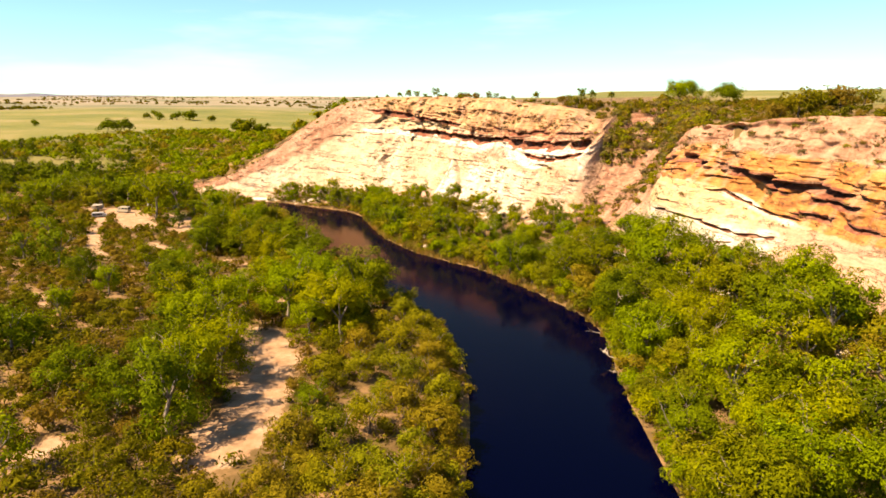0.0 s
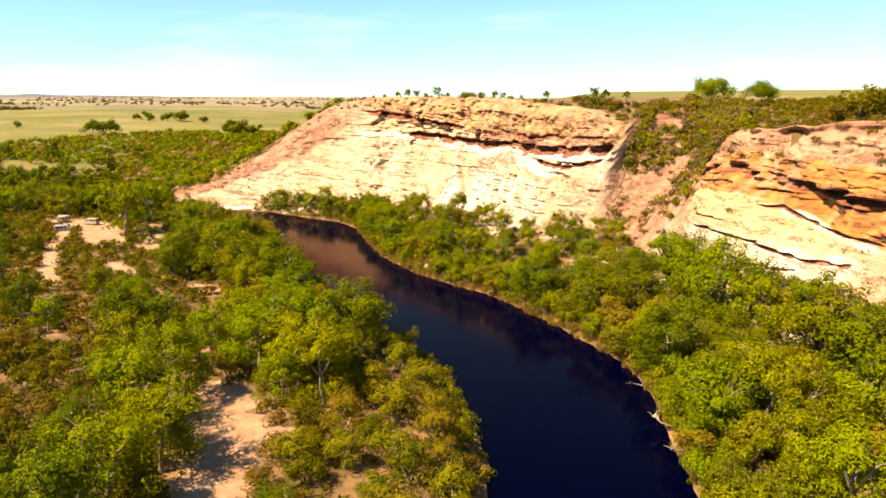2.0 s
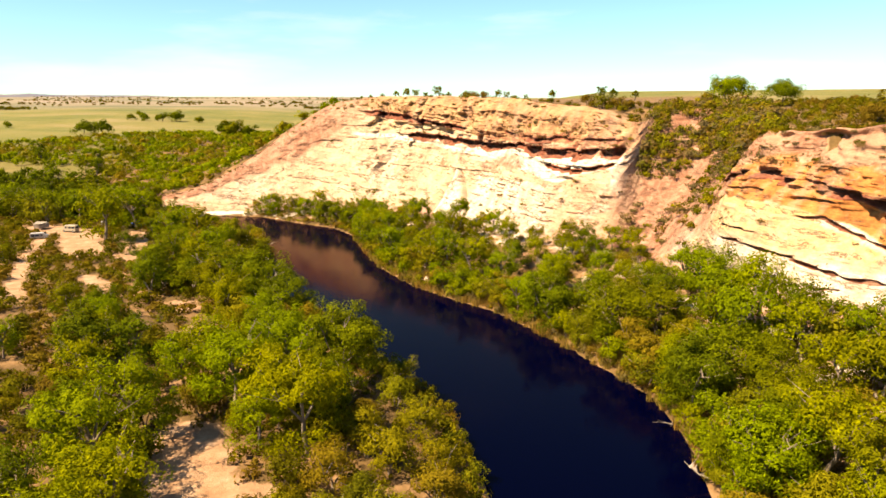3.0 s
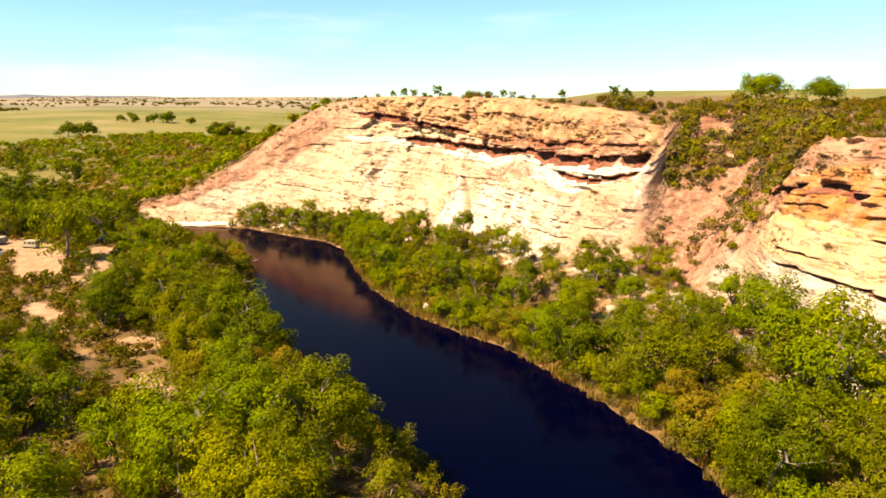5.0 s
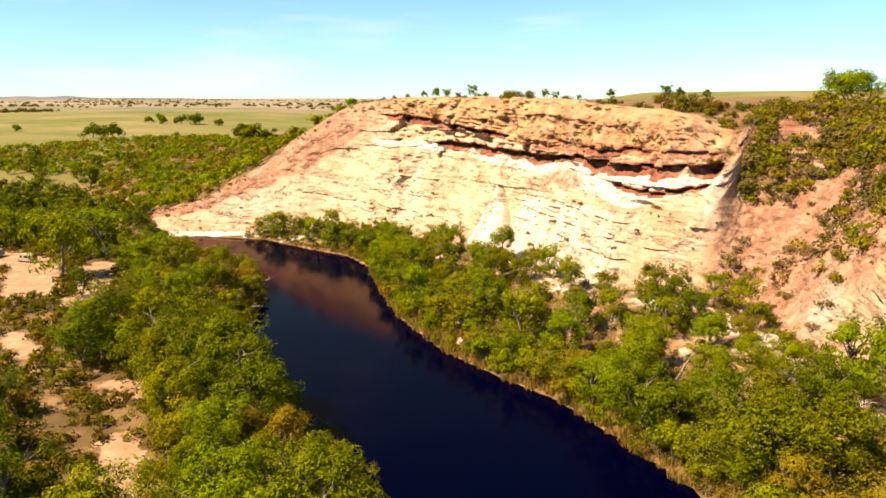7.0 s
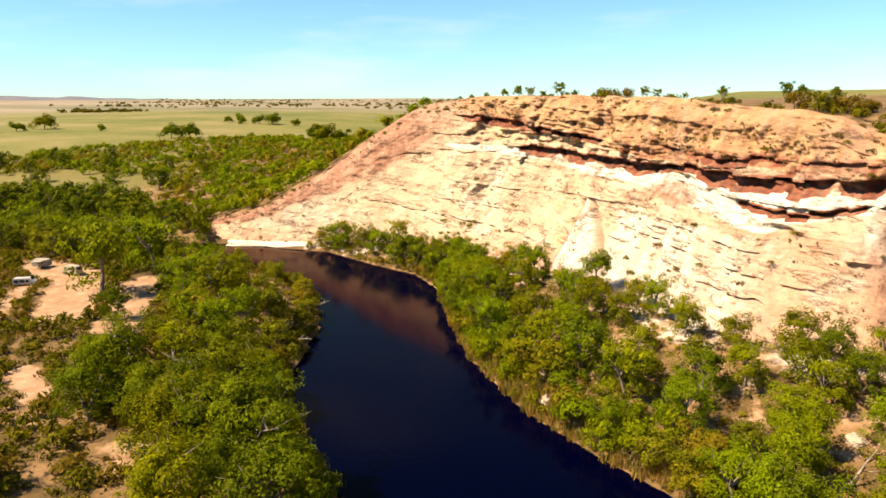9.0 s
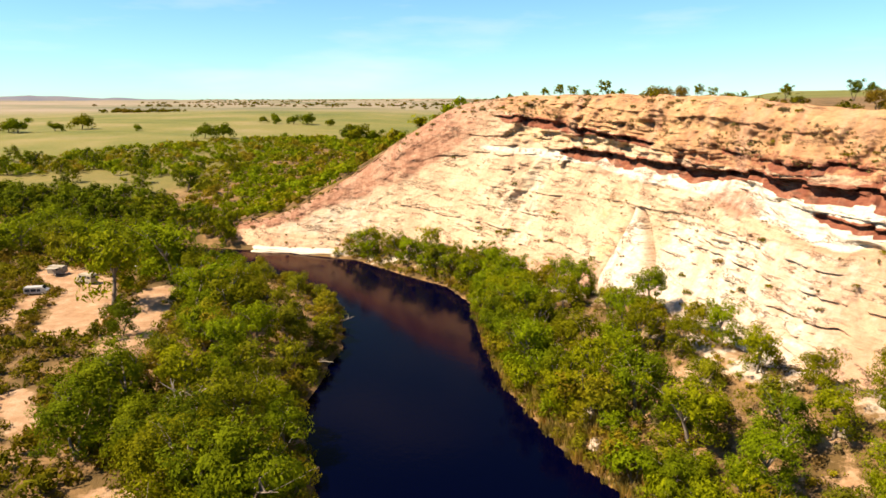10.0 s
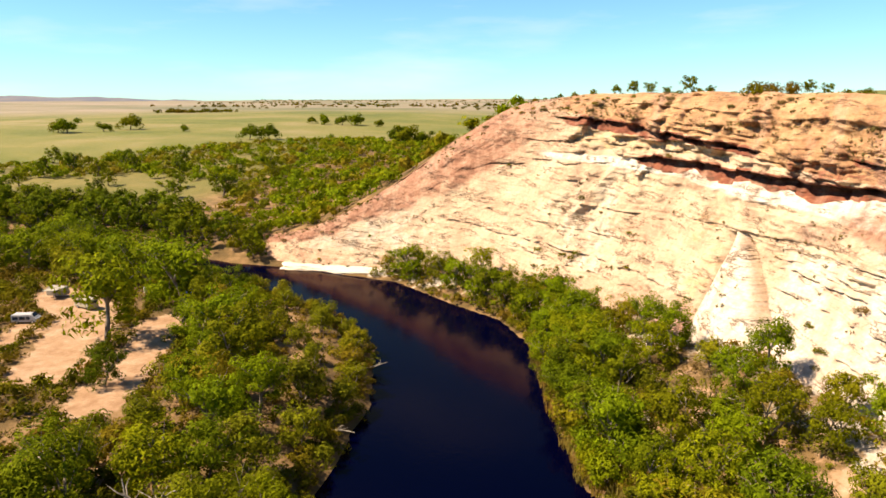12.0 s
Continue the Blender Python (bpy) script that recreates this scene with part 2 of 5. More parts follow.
def bark_material(name, dark, light):
    mat, n, l, b = material(name, 0.85)
    l.new(ramp(n, l, noise_at(n, l, 2.0, 6, 0.65, (1, 1, 0.3)), [(0.35, dark), (0.65, light)]), b.inputs["Base Color"])
    return mat


def plain_material(name, colour, rough=0.5, metal=0.0):
    mat, n, l, b = material(name, rough)
    b.inputs["Metallic"].default_value = metal
    l.new(mix(n, l, colour, tuple(c * 0.75 for c in colour), ramp(n, l, noise_at(n, l, 3.0, 5), [(0.45, (0, 0, 0)), (0.7, (1, 1, 1))])), b.inputs["Base Color"])
    return mat


M_CLIFF, M_GROUND, M_WATER = cliff_material(), ground_material(), water_material()
M_GUM = foliage("gum_leaves", (0.040, 0.049, 0.001), (0.238, 0.255, 0.006))
M_DARKGUM = foliage("dark_gum_leaves", (0.030, 0.036, 0.001), (0.175, 0.182, 0.005))
M_OLIVE = foliage("olive_leaves", (0.054, 0.047, 0.002), (0.262, 0.220, 0.009), (0.160, 0.112, 0.011), 0.25)
M_SCRUB = foliage("scrub_leaves", (0.034, 0.027, 0.001), (0.185, 0.144, 0.006), (0.135, 0.082, 0.014), 0.3)
M_DRY = foliage("dry_scrub", (0.085, 0.055, 0.018), (0.205, 0.140, 0.050))
M_REED = foliage("reeds", (0.15, 0.09, 0.015), (0.30, 0.20, 0.045))
M_BARK = bark_material("pale_bark", (0.100, 0.070, 0.044), (0.245, 0.195, 0.145))
M_DARKBARK = bark_material("dark_bark", (0.037, 0.026, 0.018), (0.104, 0.078, 0.057))

# ---------------------------------------------------------------- plan of the river and the cliffs
RIGHT_BANK = [(26, -900), (26, -60), (27, 60), (28, 95), (31, 120), (30, 132), (20, 155), (10, 173), (2, 181), (-8, 193), (-17, 210), (-25, 235),
              (-30, 253), (-38, 266), (-50, 274), (-68, 288), (-96, 294), (-118, 295), (-155, 304), (-240, 316), (-420, 300)]
LEFT_BANK = [(-2, -900), (-2, -60), (1.5, 60), (4.2, 100), (0, 124), (-13, 146), (-21, 158), (-35, 176), (-46, 197), (-49, 222), (-57, 244),
             (-74, 260), (-106, 272), (-150, 284), (-240, 296), (-420, 280)]
RIVER = RIGHT_BANK + LEFT_BANK[::-1]

# foot x y z, top x y z, height share of the red ledge, red slope
STATIONS = [
    (-112, 301, 1.0, -118, 308, 5.0, 0.90, 1.0),
    (-98, 294, 0.3, -99, 308, 9.0, 0.90, 0.9),
    (-75, 294, 0.3, -79, 316, 20.0, 0.90, 0.45),
    (-55, 288, 2.0, -61, 322, 33.0, 0.88, 0.25),
    (-38, 278, 4.0, -44, 326, 42.0, 0.86, 0.1),
    (-22, 264, 5.0, -18, 314, 43.5, 0.85, 0.0),
    (-8, 247, 6.0, 2, 292, 43.0, 0.82, 0.0),
    (4, 234, 8.0, 18, 270, 42.5, 0.715, 0.0),
    (14, 214, 8.0, 32, 252, 41.0, 0.69, 0.0),
    (26, 202, 8.0, 44, 237, 39.5, 0.71, 0.0),
    (36, 196, 8.0, 53, 228, 35.5, 0.76, 0.3),
    (41, 195, 7.0, 68, 244, 40.5, 0.85, 0.85),
    (44, 191, 7.0, 86, 238, 41.0, 0.85, 0.95),
    (44, 184, 7.0, 80, 206, 39.0, 0.85, 0.95),
    (46, 172, 7.0, 66, 178, 36.0, 0.82, 0.35),
    (48, 158, 7.0, 66, 163, 37.0, 0.80, 0.0),
    (54, 140, 8.0, 73, 146, 38.0, 0.74, 0.0),
    (58, 124, 8.0, 84, 133, 38.5, 0.68, 0.0),
    (63, 105, 8.0, 92, 113, 38.5, 0.66, 0.0),
    (67, 80, 8.0, 98, 86, 39.0, 0.66, 0.0),
    (70, 40, 8.0, 104, 45, 40.0, 0.7, 0.0),
    (72, -40, 8.0, 106, -40, 40.0, 0.7, 0.0),
    (72, -160, 8.0, 106, -160, 40.0, 0.7, 0.0),
]
FOOT = [s[0:2] for s in STATIONS]
TOP = [s[3:5] for s in STATIONS]
FAR_CLOSE = [(4000, -160), (4900, 4900), (-118, 4900)]

SAND = [([(-27, 73), (-26, 80), (-26, 92), (-28, 102), (-33, 113)], 4.8), ([(-90, 172), (-97, 184), (-108, 206), (-117, 229)], 2.6),
        ([(-97, 214), (-104, 226), (-112, 238), (-128, 246)], 6.2), ([(-81, 206), (-88, 222), (-95, 238)], 4.6),
        ([(-75, 180), (-83, 187)], 2.7), ([(-39, 142), (-43, 147), (-46, 152)], 2.8), ([(-31, 132), (-33, 136)], 2.2), ([(-51, 165), (-54, 169)], 2.6), ([(-52, 66), (-47, 74)], 2.4),
        ([(-20, 100), (-27, 103)], 2.4), ([(-80, 132), (-86, 138)], 2.2)]


def lowland(x, y):
    """Height of the valley floor, away from river and cliff."""
    z = 2.6 + 1.2 * (fbm(x / 40, y / 40, 3, 3) - 0.5) + 0.6 * (fbm(x / 7, y / 7, 9, 3) - 0.5)
    z = z + 12.0 * smooth(300, 520, y + 0.12 * x) + 7.0 * smooth(500, 1100, y) + 5.0 * (fbm(x / 260, y / 260, 5, 3) - 0.5) * smooth(330, 600, y)
    z = z + 6.0 * smooth(-150, -400, x) * smooth(150, 420, y)
    far = smooth(1200, 3200, np.hypot(x, y))
    return z + far * (14 + 22 * (fbm(x / 900, y / 900, 21, 4) - 0.3))


def plateau(x, y):
    return 42.5 + 0.9 * (fbm(x / 60, y / 60, 31, 3) - 0.5) + 12.0 * smooth(80, 700, x * 0.85 + (y - 240) * 0.25) + 9 * smooth(600, 3000, np.hypot(x, y))


def height(x, y):
    """Height of the ground sheet; under the cliff faces it stays below the rock."""
    low = lowland(x, y)
    d_river = near_line(x, y, RIGHT_BANK)[0]
    d_left = near_line(x, y, LEFT_BANK)[0]
    d_bank = np.minimum(d_river, d_left)
    wet = inside(x, y, RIVER)
    d_foot, z_foot = near_line(x, y, FOOT, [s[2] for s in STATIONS])
    d_top, z_top = near_line(x, y, TOP, [s[5] for s in STATIONS])
    behind_foot, behind_top = inside(x, y, FOOT + FAR_CLOSE), inside(x, y, TOP + FAR_CLOSE)
    low = low + (z_foot - low) * (1 - smooth(2, 22, d_foot)) * smooth(0, 14, d_river)
    low = np.where(wet, -1.8 * smooth(0, 5, d_bank) - 0.05, low * smooth(-1.0, 9, d_bank) + 0.12 + 0.6 * smooth(0, 1.5, d_bank))
    q = (x + 30 - (y - 330) * 0.30) / 150
    back = lowland(x, y) + (plateau(x, y) - lowland(x, y)) * smooth(-0.9, 0.25, q)
    back = z_top + (back - z_top) * smooth(2, 45, d_top)
    m = d_foot / (d_foot + d_top + 1e-6)
    ring = z_foot + (z_top - z_foot) * m ** 1.6 - 4.0 * np.sin(np.pi * m) - 2.0 * smooth(0.5, 0.8, m) * (1 - smooth(0.9, 1.0, m))
    return np.where(behind_top, back, np.where(behind_foot, ring, low))


def spaced(lo, hi, step, reach, grow):
    mid = list(np.arange(lo, hi + step, step))
    up, down, s = [mid[-1]], [mid[0]], step
    while up[-1] < reach or down[-1] > -reach:
        s = min(s * grow, 260)
        up.append(up[-1] + s)
        down.append(down[-1] - s)
    return np.array(down[:0:-1] + mid + up[1:])


gx, gy = spaced(-180, 125, 2.0, 4800, 1.09), spaced(48, 340, 2.0, 4800, 1.07)
GX, GY = np.meshgrid(gx, gy)
GZ = height(GX, GY)
sand = np.zeros(GX.shape)
for line, wide in SAND:
    d = near_line(GX, GY, line)[0]
    sand = np.maximum(sand, 1 - smooth(wide * 0.5, wide * 1.4, d))
rim = near_line(GX, GY, TOP)[0]
right_strip = inside(GX, GY, RIGHT_BANK[1:17] + FOOT[1:] + [(70, -60)])
sand = np.maximum(sand, np.where(right_strip, (0.18 + 0.26 * smooth(6, 16, near_line(GX, GY, RIGHT_BANK)[0])) * smooth(20, 70, GY), 0))
above = inside(GX, GY, TOP + FAR_CLOSE)
sand = np.maximum(sand, 0.72 * smooth(16, 5, rim) * above * (GX < 56) * (GX > -60) * (GY > 200))
sand = np.maximum(sand, 0.70 * smooth(13, 4, rim) * above * (GX > 56) * (GY < 190))


def scrub_limit(x):
    """Where the scrub beyond the river ends and the paddocks begin."""
    return np.interp(x, [-420, -319, -268, -231, -195, -120], [372, 404, 490, 555, 585, 585])


field = smooth(-12, 18, GY - scrub_limit(GX) + 16 * (fbm(GX / 18, GY / 18, 233, 3) - 0.5)) * (GY > 330) * (1 - smooth(-160, -60, GX - 0.1 * (GY - 400)) * (1 - smooth(560, 640, GY)))
field = np.maximum(field, smooth(75, 130, GX - 0.35 * (GY - 245) * (GY > 245)) * smooth(14, 40, rim) * above)
field = np.maximum(field, smooth(260, 420, GX + GY * 0.2) * (GX > 110))
field = np.maximum(field, 0.75 * smooth(335, 350, GY) * smooth(-165, -195, GX))


scree = np.where(right_strip, 0.58 * smooth(15, 4, near_line(GX, GY, FOOT)[0]) * smooth(60, 100, GY), 0)
distant = 0.9 * smooth(1000, 1500, np.hypot(GX, GY) + 150 * (fbm(GX / 200, GY / 200, 231, 3) - 0.5)) * smooth(300, -100, GX)


def ground_z(x, y):
    """Height of the ground sheet's surface at one place."""
    i, j = int(np.clip(np.searchsorted(gx, x) - 1, 0, len(gx) - 2)), int(np.clip(np.searchsorted(gy, y) - 1, 0, len(gy) - 2))
    a, b = (x - gx[i]) / (gx[i + 1] - gx[i]), (y - gy[j]) / (gy[j + 1] - gy[j])
    return float((GZ[j, i] * (1 - a) + GZ[j, i + 1] * a) * (1 - b) + (GZ[j + 1, i] * (1 - a) + GZ[j + 1, i + 1] * a) * b)


ground = new("ground", mesh_of("ground", np.stack([GX.ravel(), GY.ravel(), GZ.ravel()], 1), grid_faces(len(gy), len(gx)), M_GROUND, True,
                               {"sand": sand.ravel(), "field": field.ravel(), "scree": scree.ravel(), "distant": distant.ravel()}))
tagged(ground, "dry sandy valley floor, scrubland and pale green paddocks", "ground", kind="structure")

wx, wy = np.linspace(-420, 60, 25), np.linspace(-880, 330, 61)
WX, WY = np.meshgrid(wx, wy)
water = new("water", mesh_of("water", np.stack([WX.ravel(), WY.ravel(), np.zeros(WX.size)], 1), grid_faces(61, 25), M_WATER))
tagged(water, "calm dark blue river pool mirroring sky and cliff", "river", kind="structure")


# ---------------------------------------------------------------- the cliff faces
def resample(step):
    st = np.array(STATIONS, float)
    mid = (st[:, 0:2] + st[:, 3:5]) / 2
    run = np.concatenate([[0], np.cumsum(np.hypot(*np.diff(mid, axis=0).T))])
    s = np.concatenate([np.arange(0, 80, 2 * step), np.arange(80, 340, step), np.arange(340, run[-1], 3 * step)])
    k = np.clip(np.searchsorted(run, s, side="right") - 1, 0, len(st) - 2)
    t = ((s - run[k]) / (run[k + 1] - run[k]))[:, None]
    p0, p1, p2, p3 = st[np.maximum(k - 1, 0)], st[k], st[k + 1], st[np.minimum(k + 2, len(st) - 1)]
    out = p1 + 0.5 * t * (p2 - p0 + t * (2 * p0 - 5 * p1 + 4 * p2 - p3 + t * (3 * (p1 - p2) + p3 - p0)))
    return s, out, run


S, ST, RUN = resample(0.4)
U = np.concatenate([np.linspace(-0.06, 1.0, 290), [1.02, 1.06]])
PROFILE_U = [-0.06, 0.0, 0.12, 0.25, 0.5, 0.62, 0.675, 0.684, 0.70, 0.742, 0.752, 0.80, 0.88, 0.893, 0.90, 1.0, 1.02, 1.06]
PROFILE_H = [-0.06, 0.0, 0.17, 0.29, 0.45, 0.53, 0.57, 0.555, 0.57, 0.60, 0.59, 0.64, 0.77, 0.785, 0.775, 1.0, 1.06, 1.16]
SOFT_U, SOFT_H = [-0.06, 0, 0.12, 0.3, 0.6, 0.85, 1.0, 1.02, 1.06], [-0.06, 0, 0.16, 0.33, 0.57, 0.78, 1.0, 1.06, 1.16]
uu, ss = np.meshgrid(U, S)
vl = ST[:, 6][:, None]
vv = np.where(uu < 0.75, uu / 0.75 * vl, vl + (uu - 0.75) / 0.25 * (1 - vl))
red = np.clip(ST[:, 7], 0, 1)[:, None] + 0 * ss
ridge = (S < RUN[5])[:, None]
red = np.where(ridge, np.clip(red * 0.30 + 1.0 * smooth(0.50, 0.66, uu + 0.25 * (fbm(ss / 6, uu * 6, 42, 3) - 0.5)) * (1 - smooth(RUN[3], RUN[5] + 8, ss)), 0, 1), red)
rocky = 1 - smooth(0.2, 0.8, np.clip(ST[:, 7], 0, 1)[:, None] + 0 * ss)
# the overhang comes and goes along the face, and wanders up and down
tall = smooth(RUN[4] - 2, RUN[5] - 5, S)[:, None] + 0 * uu
rocky = rocky * (0.3 + 0.7 * tall)
wander = uu + (0.05 * (fbm(ss / 15, uu * 2 + 1.7, 43, 3) - 0.5) + 0.03 * (fbm(ss / 3.2, uu * 5, 45, 2) - 0.5)) * smooth(0.4, 0.6, uu) * (1 - smooth(0.9, 1.0, uu))
hard, gentle = np.interp(wander, PROFILE_U, PROFILE_H), np.interp(uu, SOFT_U, SOFT_H)
notch = smooth(0.32, 0.55, fbm(ss / 6.5, uu * 6 + 3.3, 41, 3)) * rocky * tall
hh = gentle + (hard - gentle) * (0.15 + 0.85 * notch) * rocky * tall
# about the buttress the face lies back at half height
hh = hh + 0.16 * smooth(85, 112, ss) * (1 - smooth(150, 182, ss)) * np.sin(np.pi * np.clip(vv, 0, 1)) ** 1.2
fx, fy, fz, tx, ty, tz = (ST[:, k][:, None] for k in range(6))
run_xy = np.hypot(tx - fx, ty - fy)
ox, oy = -(tx - fx) / run_xy, -(ty - fy) / run_xy
zz = fz + (tz - fz) * np.minimum(vv, 1.0) - 15 * np.clip(vv - 1.0, 0, 1)
mid_face = smooth(0.0, 0.10, uu) * (1 - smooth(0.95, 1.0, uu))
# bedding: beds of uneven thickness whose lips stand proud here and there
lay = zz + ss * 0.05 + 1.8 * (fbm(ss / 30, zz / 40, 51, 3) - 0.5) + 0.5 * (fbm(ss / 4, zz / 6, 52, 2) - 0.5)


def beds(thick, along, seed, share):
    b = lay / thick + 0.6 * vnoise(lay / (3 * thick), ss * 0, seed + 5)
    i = np.floor(b)
    f = b - i
    jut = smooth(share, share + 0.22, vnoise(ss / along + 31.7 * i, i * 7.3, seed)) * (0.5 + hash2(i, i * 3, seed))
    return jut * np.where(f < 0.85, f / 0.85, 1 - 0.5 * (f - 0.85) / 0.15)


def blocks(wide, thick, seed):
    """Joint blocks: each stands out by its own amount."""
    b = np.floor(lay / thick)
    return hash2(np.floor(ss / wide + 5.3 * hash2(b, b, seed)), b, seed + 1)


zone = fbm(ss / 20, zz / 9, 55, 3)
shelf = (1.2 * beds(1.7, 4.0, 61, 0.55) + 0.8 * beds(0.75, 2.0, 66, 0.52)) * smooth(0.36, 0.56, zone) + 1.1 * beds(3.4, 9.0, 71, 0.55) * smooth(0.6, 0.45, zone)
rows = smooth(0.58, 0.68, vnoise(lay / 2.6, ss / 60, 57)) * (1 - smooth(0.6, 0.66, uu))
shelf = shelf * np.where(uu > 0.6, 0.9, 0.34) * (0.75 + 0.25 * tall) + rows * smooth(0.40, 0.58, fbm(ss / 16, zz / 5, 56, 2)) * (1.1 * beds(0.9, 1.6, 58, 0.5) + 0.5 * blocks(1.3, 0.8, 59))
top_band = smooth(0.62, 0.68, wander) * (1 - smooth(0.80, 0.86, wander)) * rocky * tall
shelf = shelf * (1 - 0.55 * smooth(246, 258, ss)) + top_band * (1.0 * blocks(3.3, 1.3, 67) + 0.5 * blocks(1.5, 0.7, 68) - 0.4)
rill = ((np.abs(vnoise(ss / 6.5 - zz / 7, zz / 26, 75) - 0.5) * 2) ** 0.9 * 1.5 + np.abs(vnoise(ss / 2.4 - zz / 6, zz / 12, 72) - 0.5) * 1.0) * (0.35 + 0.65 * smooth(86, 96, ss) * (1 - smooth(132, 142, ss)))
lumps = (fbm(ss / 15, zz / 12, 81, 5) - 0.5) * 8.0
crumble = (fbm(ss / 1.3, zz / 0.9, 91, 3) - 0.5) * np.where(uu < 0.6, 0.75, 1.3) + (fbm(ss / 5, zz / 3.5, 93, 3) - 0.5) * 2.4 * smooth(0.76, 0.82, uu)
cap = smooth(0.79, 0.84, uu) * (1 - smooth(0.97, 1.0, uu)) * tall * (1 - 0.5 * (ss > RUN[13]))
crumble = crumble + cap * (2.2 * (fbm(ss / 9, zz / 5, 95, 4) - 0.5) - 1.6 * (1 - np.abs(vnoise(ss / 6.0, zz / 14, 96) - 0.5) * 2) ** 4 + 0.7 * beds(1.3, 5.0, 97, 0.5) + 0.4 * blocks(1.9, 0.8, 98))
low_face = 1 - smooth(0.66, 0.72, uu) * tall
offset = mid_face * ((0.25 + 0.75 * rocky) * (shelf - 0.6) + lumps * (0.45 + 0.55 * rocky) + crumble)
square = -mid_face * rill * 0.9 * low_face
# long broken ledges that run with the beds: level, start and end along the face
for level_at, start, end, lip in ((16.4, 52, 134, 0.9), (14.2, 70, 132, 0.6), (20.5, 60, 118, 0.5), (25.5, 80, 125, 0.5), (24.3, 142, 196, 0.9), (21.6, 143, 190, 0.8), (18.6, 146, 186, 0.7), (27.6, 150, 192, 0.6)):
    f = (lay - level_at + 0.7 * (fbm(ss / 5, ss * 0 + level_at, 201, 3) - 0.5)) / 0.30
    dash = smooth(0.42, 0.52, fbm(ss / 1.7, ss * 0 + level_at * 3, 202, 3)) * smooth(start, start + 8, ss) * (1 - smooth(end - 8, end, ss)) * (uu < 0.6) * 0.8
    offset = offset + dash * lip * (np.clip(1 - np.abs(f - 0.6) / 1.2, 0, 1) * (f > 0) - 0.9 * np.clip(1 + f / 1.5, 0, 1) * (f <= 0))


def between(s0, s1, soft=5.0):
    return smooth(s0, s0 + soft, ss) * (1 - smooth(s1 - soft, s1, ss))


# the corner where the first face turns into the gully is worn smooth
offset = offset * (1 - 0.7 * np.exp(-((ss - 203) / 8) ** 2))
# smooth pale dome under the orange ledges of the second face
dome = between(258, 300, 10) * smooth(12, 16, zz) * (1 - smooth(23, 26, zz))
offset = offset * (1 - 0.75 * dome) + 2.4 * np.exp(-((ss - 280) / 14) ** 2 - ((zz - 19) / 6) ** 2)
# recesses worn in under hard beds: course along the face (s, z), height, depth, share left open, seed
iron_mask = np.zeros(ss.shape)
COURSES = [([(84, 39.0), (91, 38.8), (107, 36.8), (130, 34.5), (138, 33.6)], 1.5, 2.0, 0.85, 301),
           ([(104, 31.2), (117, 30.9), (136, 29.8), (157, 29.6), (173, 30.0), (187, 29.9), (202, 30.2)], 1.9, 2.6, 0.9, 302),
           ([(148, 33.4), (160, 32.8), (172, 32.5), (187, 32.6), (200, 32.4)], 0.9, 1.5, 0.75, 303),
           ([(70, 33.5), (84, 33.0), (108, 33.2), (128, 32.0)], 0.5, 0.7, 0.45, 304),
           ([(64, 27.0), (84, 28.8), (104, 29.4)], 0.5, 0.7, 0.5, 305),
           ([(174, 25.6), (184, 24.6), (192, 25.4), (200, 27.5)], 0.9, 1.3, 0.6, 306),
           ([(252, 25.5), (262, 28.0), (275, 30.6), (292, 29.2), (306, 28.0)], 1.2, 1.8, 0.85, 307),
           ([(258, 24.6), (275, 27.0), (292, 26.8), (304, 25.5)], 0.6, 0.9, 0.35, 308),
           ([(296, 28.4), (306, 27.6), (318, 26.9), (330, 26.0), (350, 26.0)], 1.5, 2.4, 0.85, 309),
           ([(300, 25.2), (312, 24.8), (326, 24.0), (350, 23.5)], 0.9, 1.6, 0.6, 310),
           ([(308, 21.8), (318, 21.4), (332, 20.5)], 0.8, 1.2, 0.7, 311)]
for course, tall_by, deep_by, open_share, seed in COURSES:
    cs, cz = [c[0] for c in course], [c[1] for c in course]
    line_z = np.interp(ss, cs, cz) + 1.0 * (fbm(ss / 8, ss * 0 + seed, 83, 3) - 0.5) + 0.7 * (hash2(np.floor(ss / 3.4 + 0.8 * vnoise(ss / 7, ss * 0, seed)), ss * 0, seed) - 0.5)
    run_on = between(cs[0], cs[-1], 4) * smooth(0.62 - 0.45 * open_share, 0.78 - 0.45 * open_share, fbm(ss / 5.0, ss * 0 + seed * 1.7, 85, 3))
    g, thick = zz - line_z, tall_by * (0.55 + 0.9 * vnoise(ss / 4.5, ss * 0, seed + 9)) * (0.3 + 0.7 * run_on)
    hollow = run_on * smooth(-thick, -0.5 * thick, g) * (1 - smooth(-0.06, 0.06, g))
    offset = offset - deep_by * hollow + 0.35 * deep_by * run_on * smooth(-0.06, 0.06, g) * (1 - smooth(0.4, 2.2, g))
    if tall_by > 0.6:
        iron_mask = np.maximum(iron_mask, between(cs[0], cs[-1], 3) * (0.25 + 0.75 * run_on) * smooth(-thick - 0.4, -thick, g) * (1 - smooth(0.1, 0.8, g)))
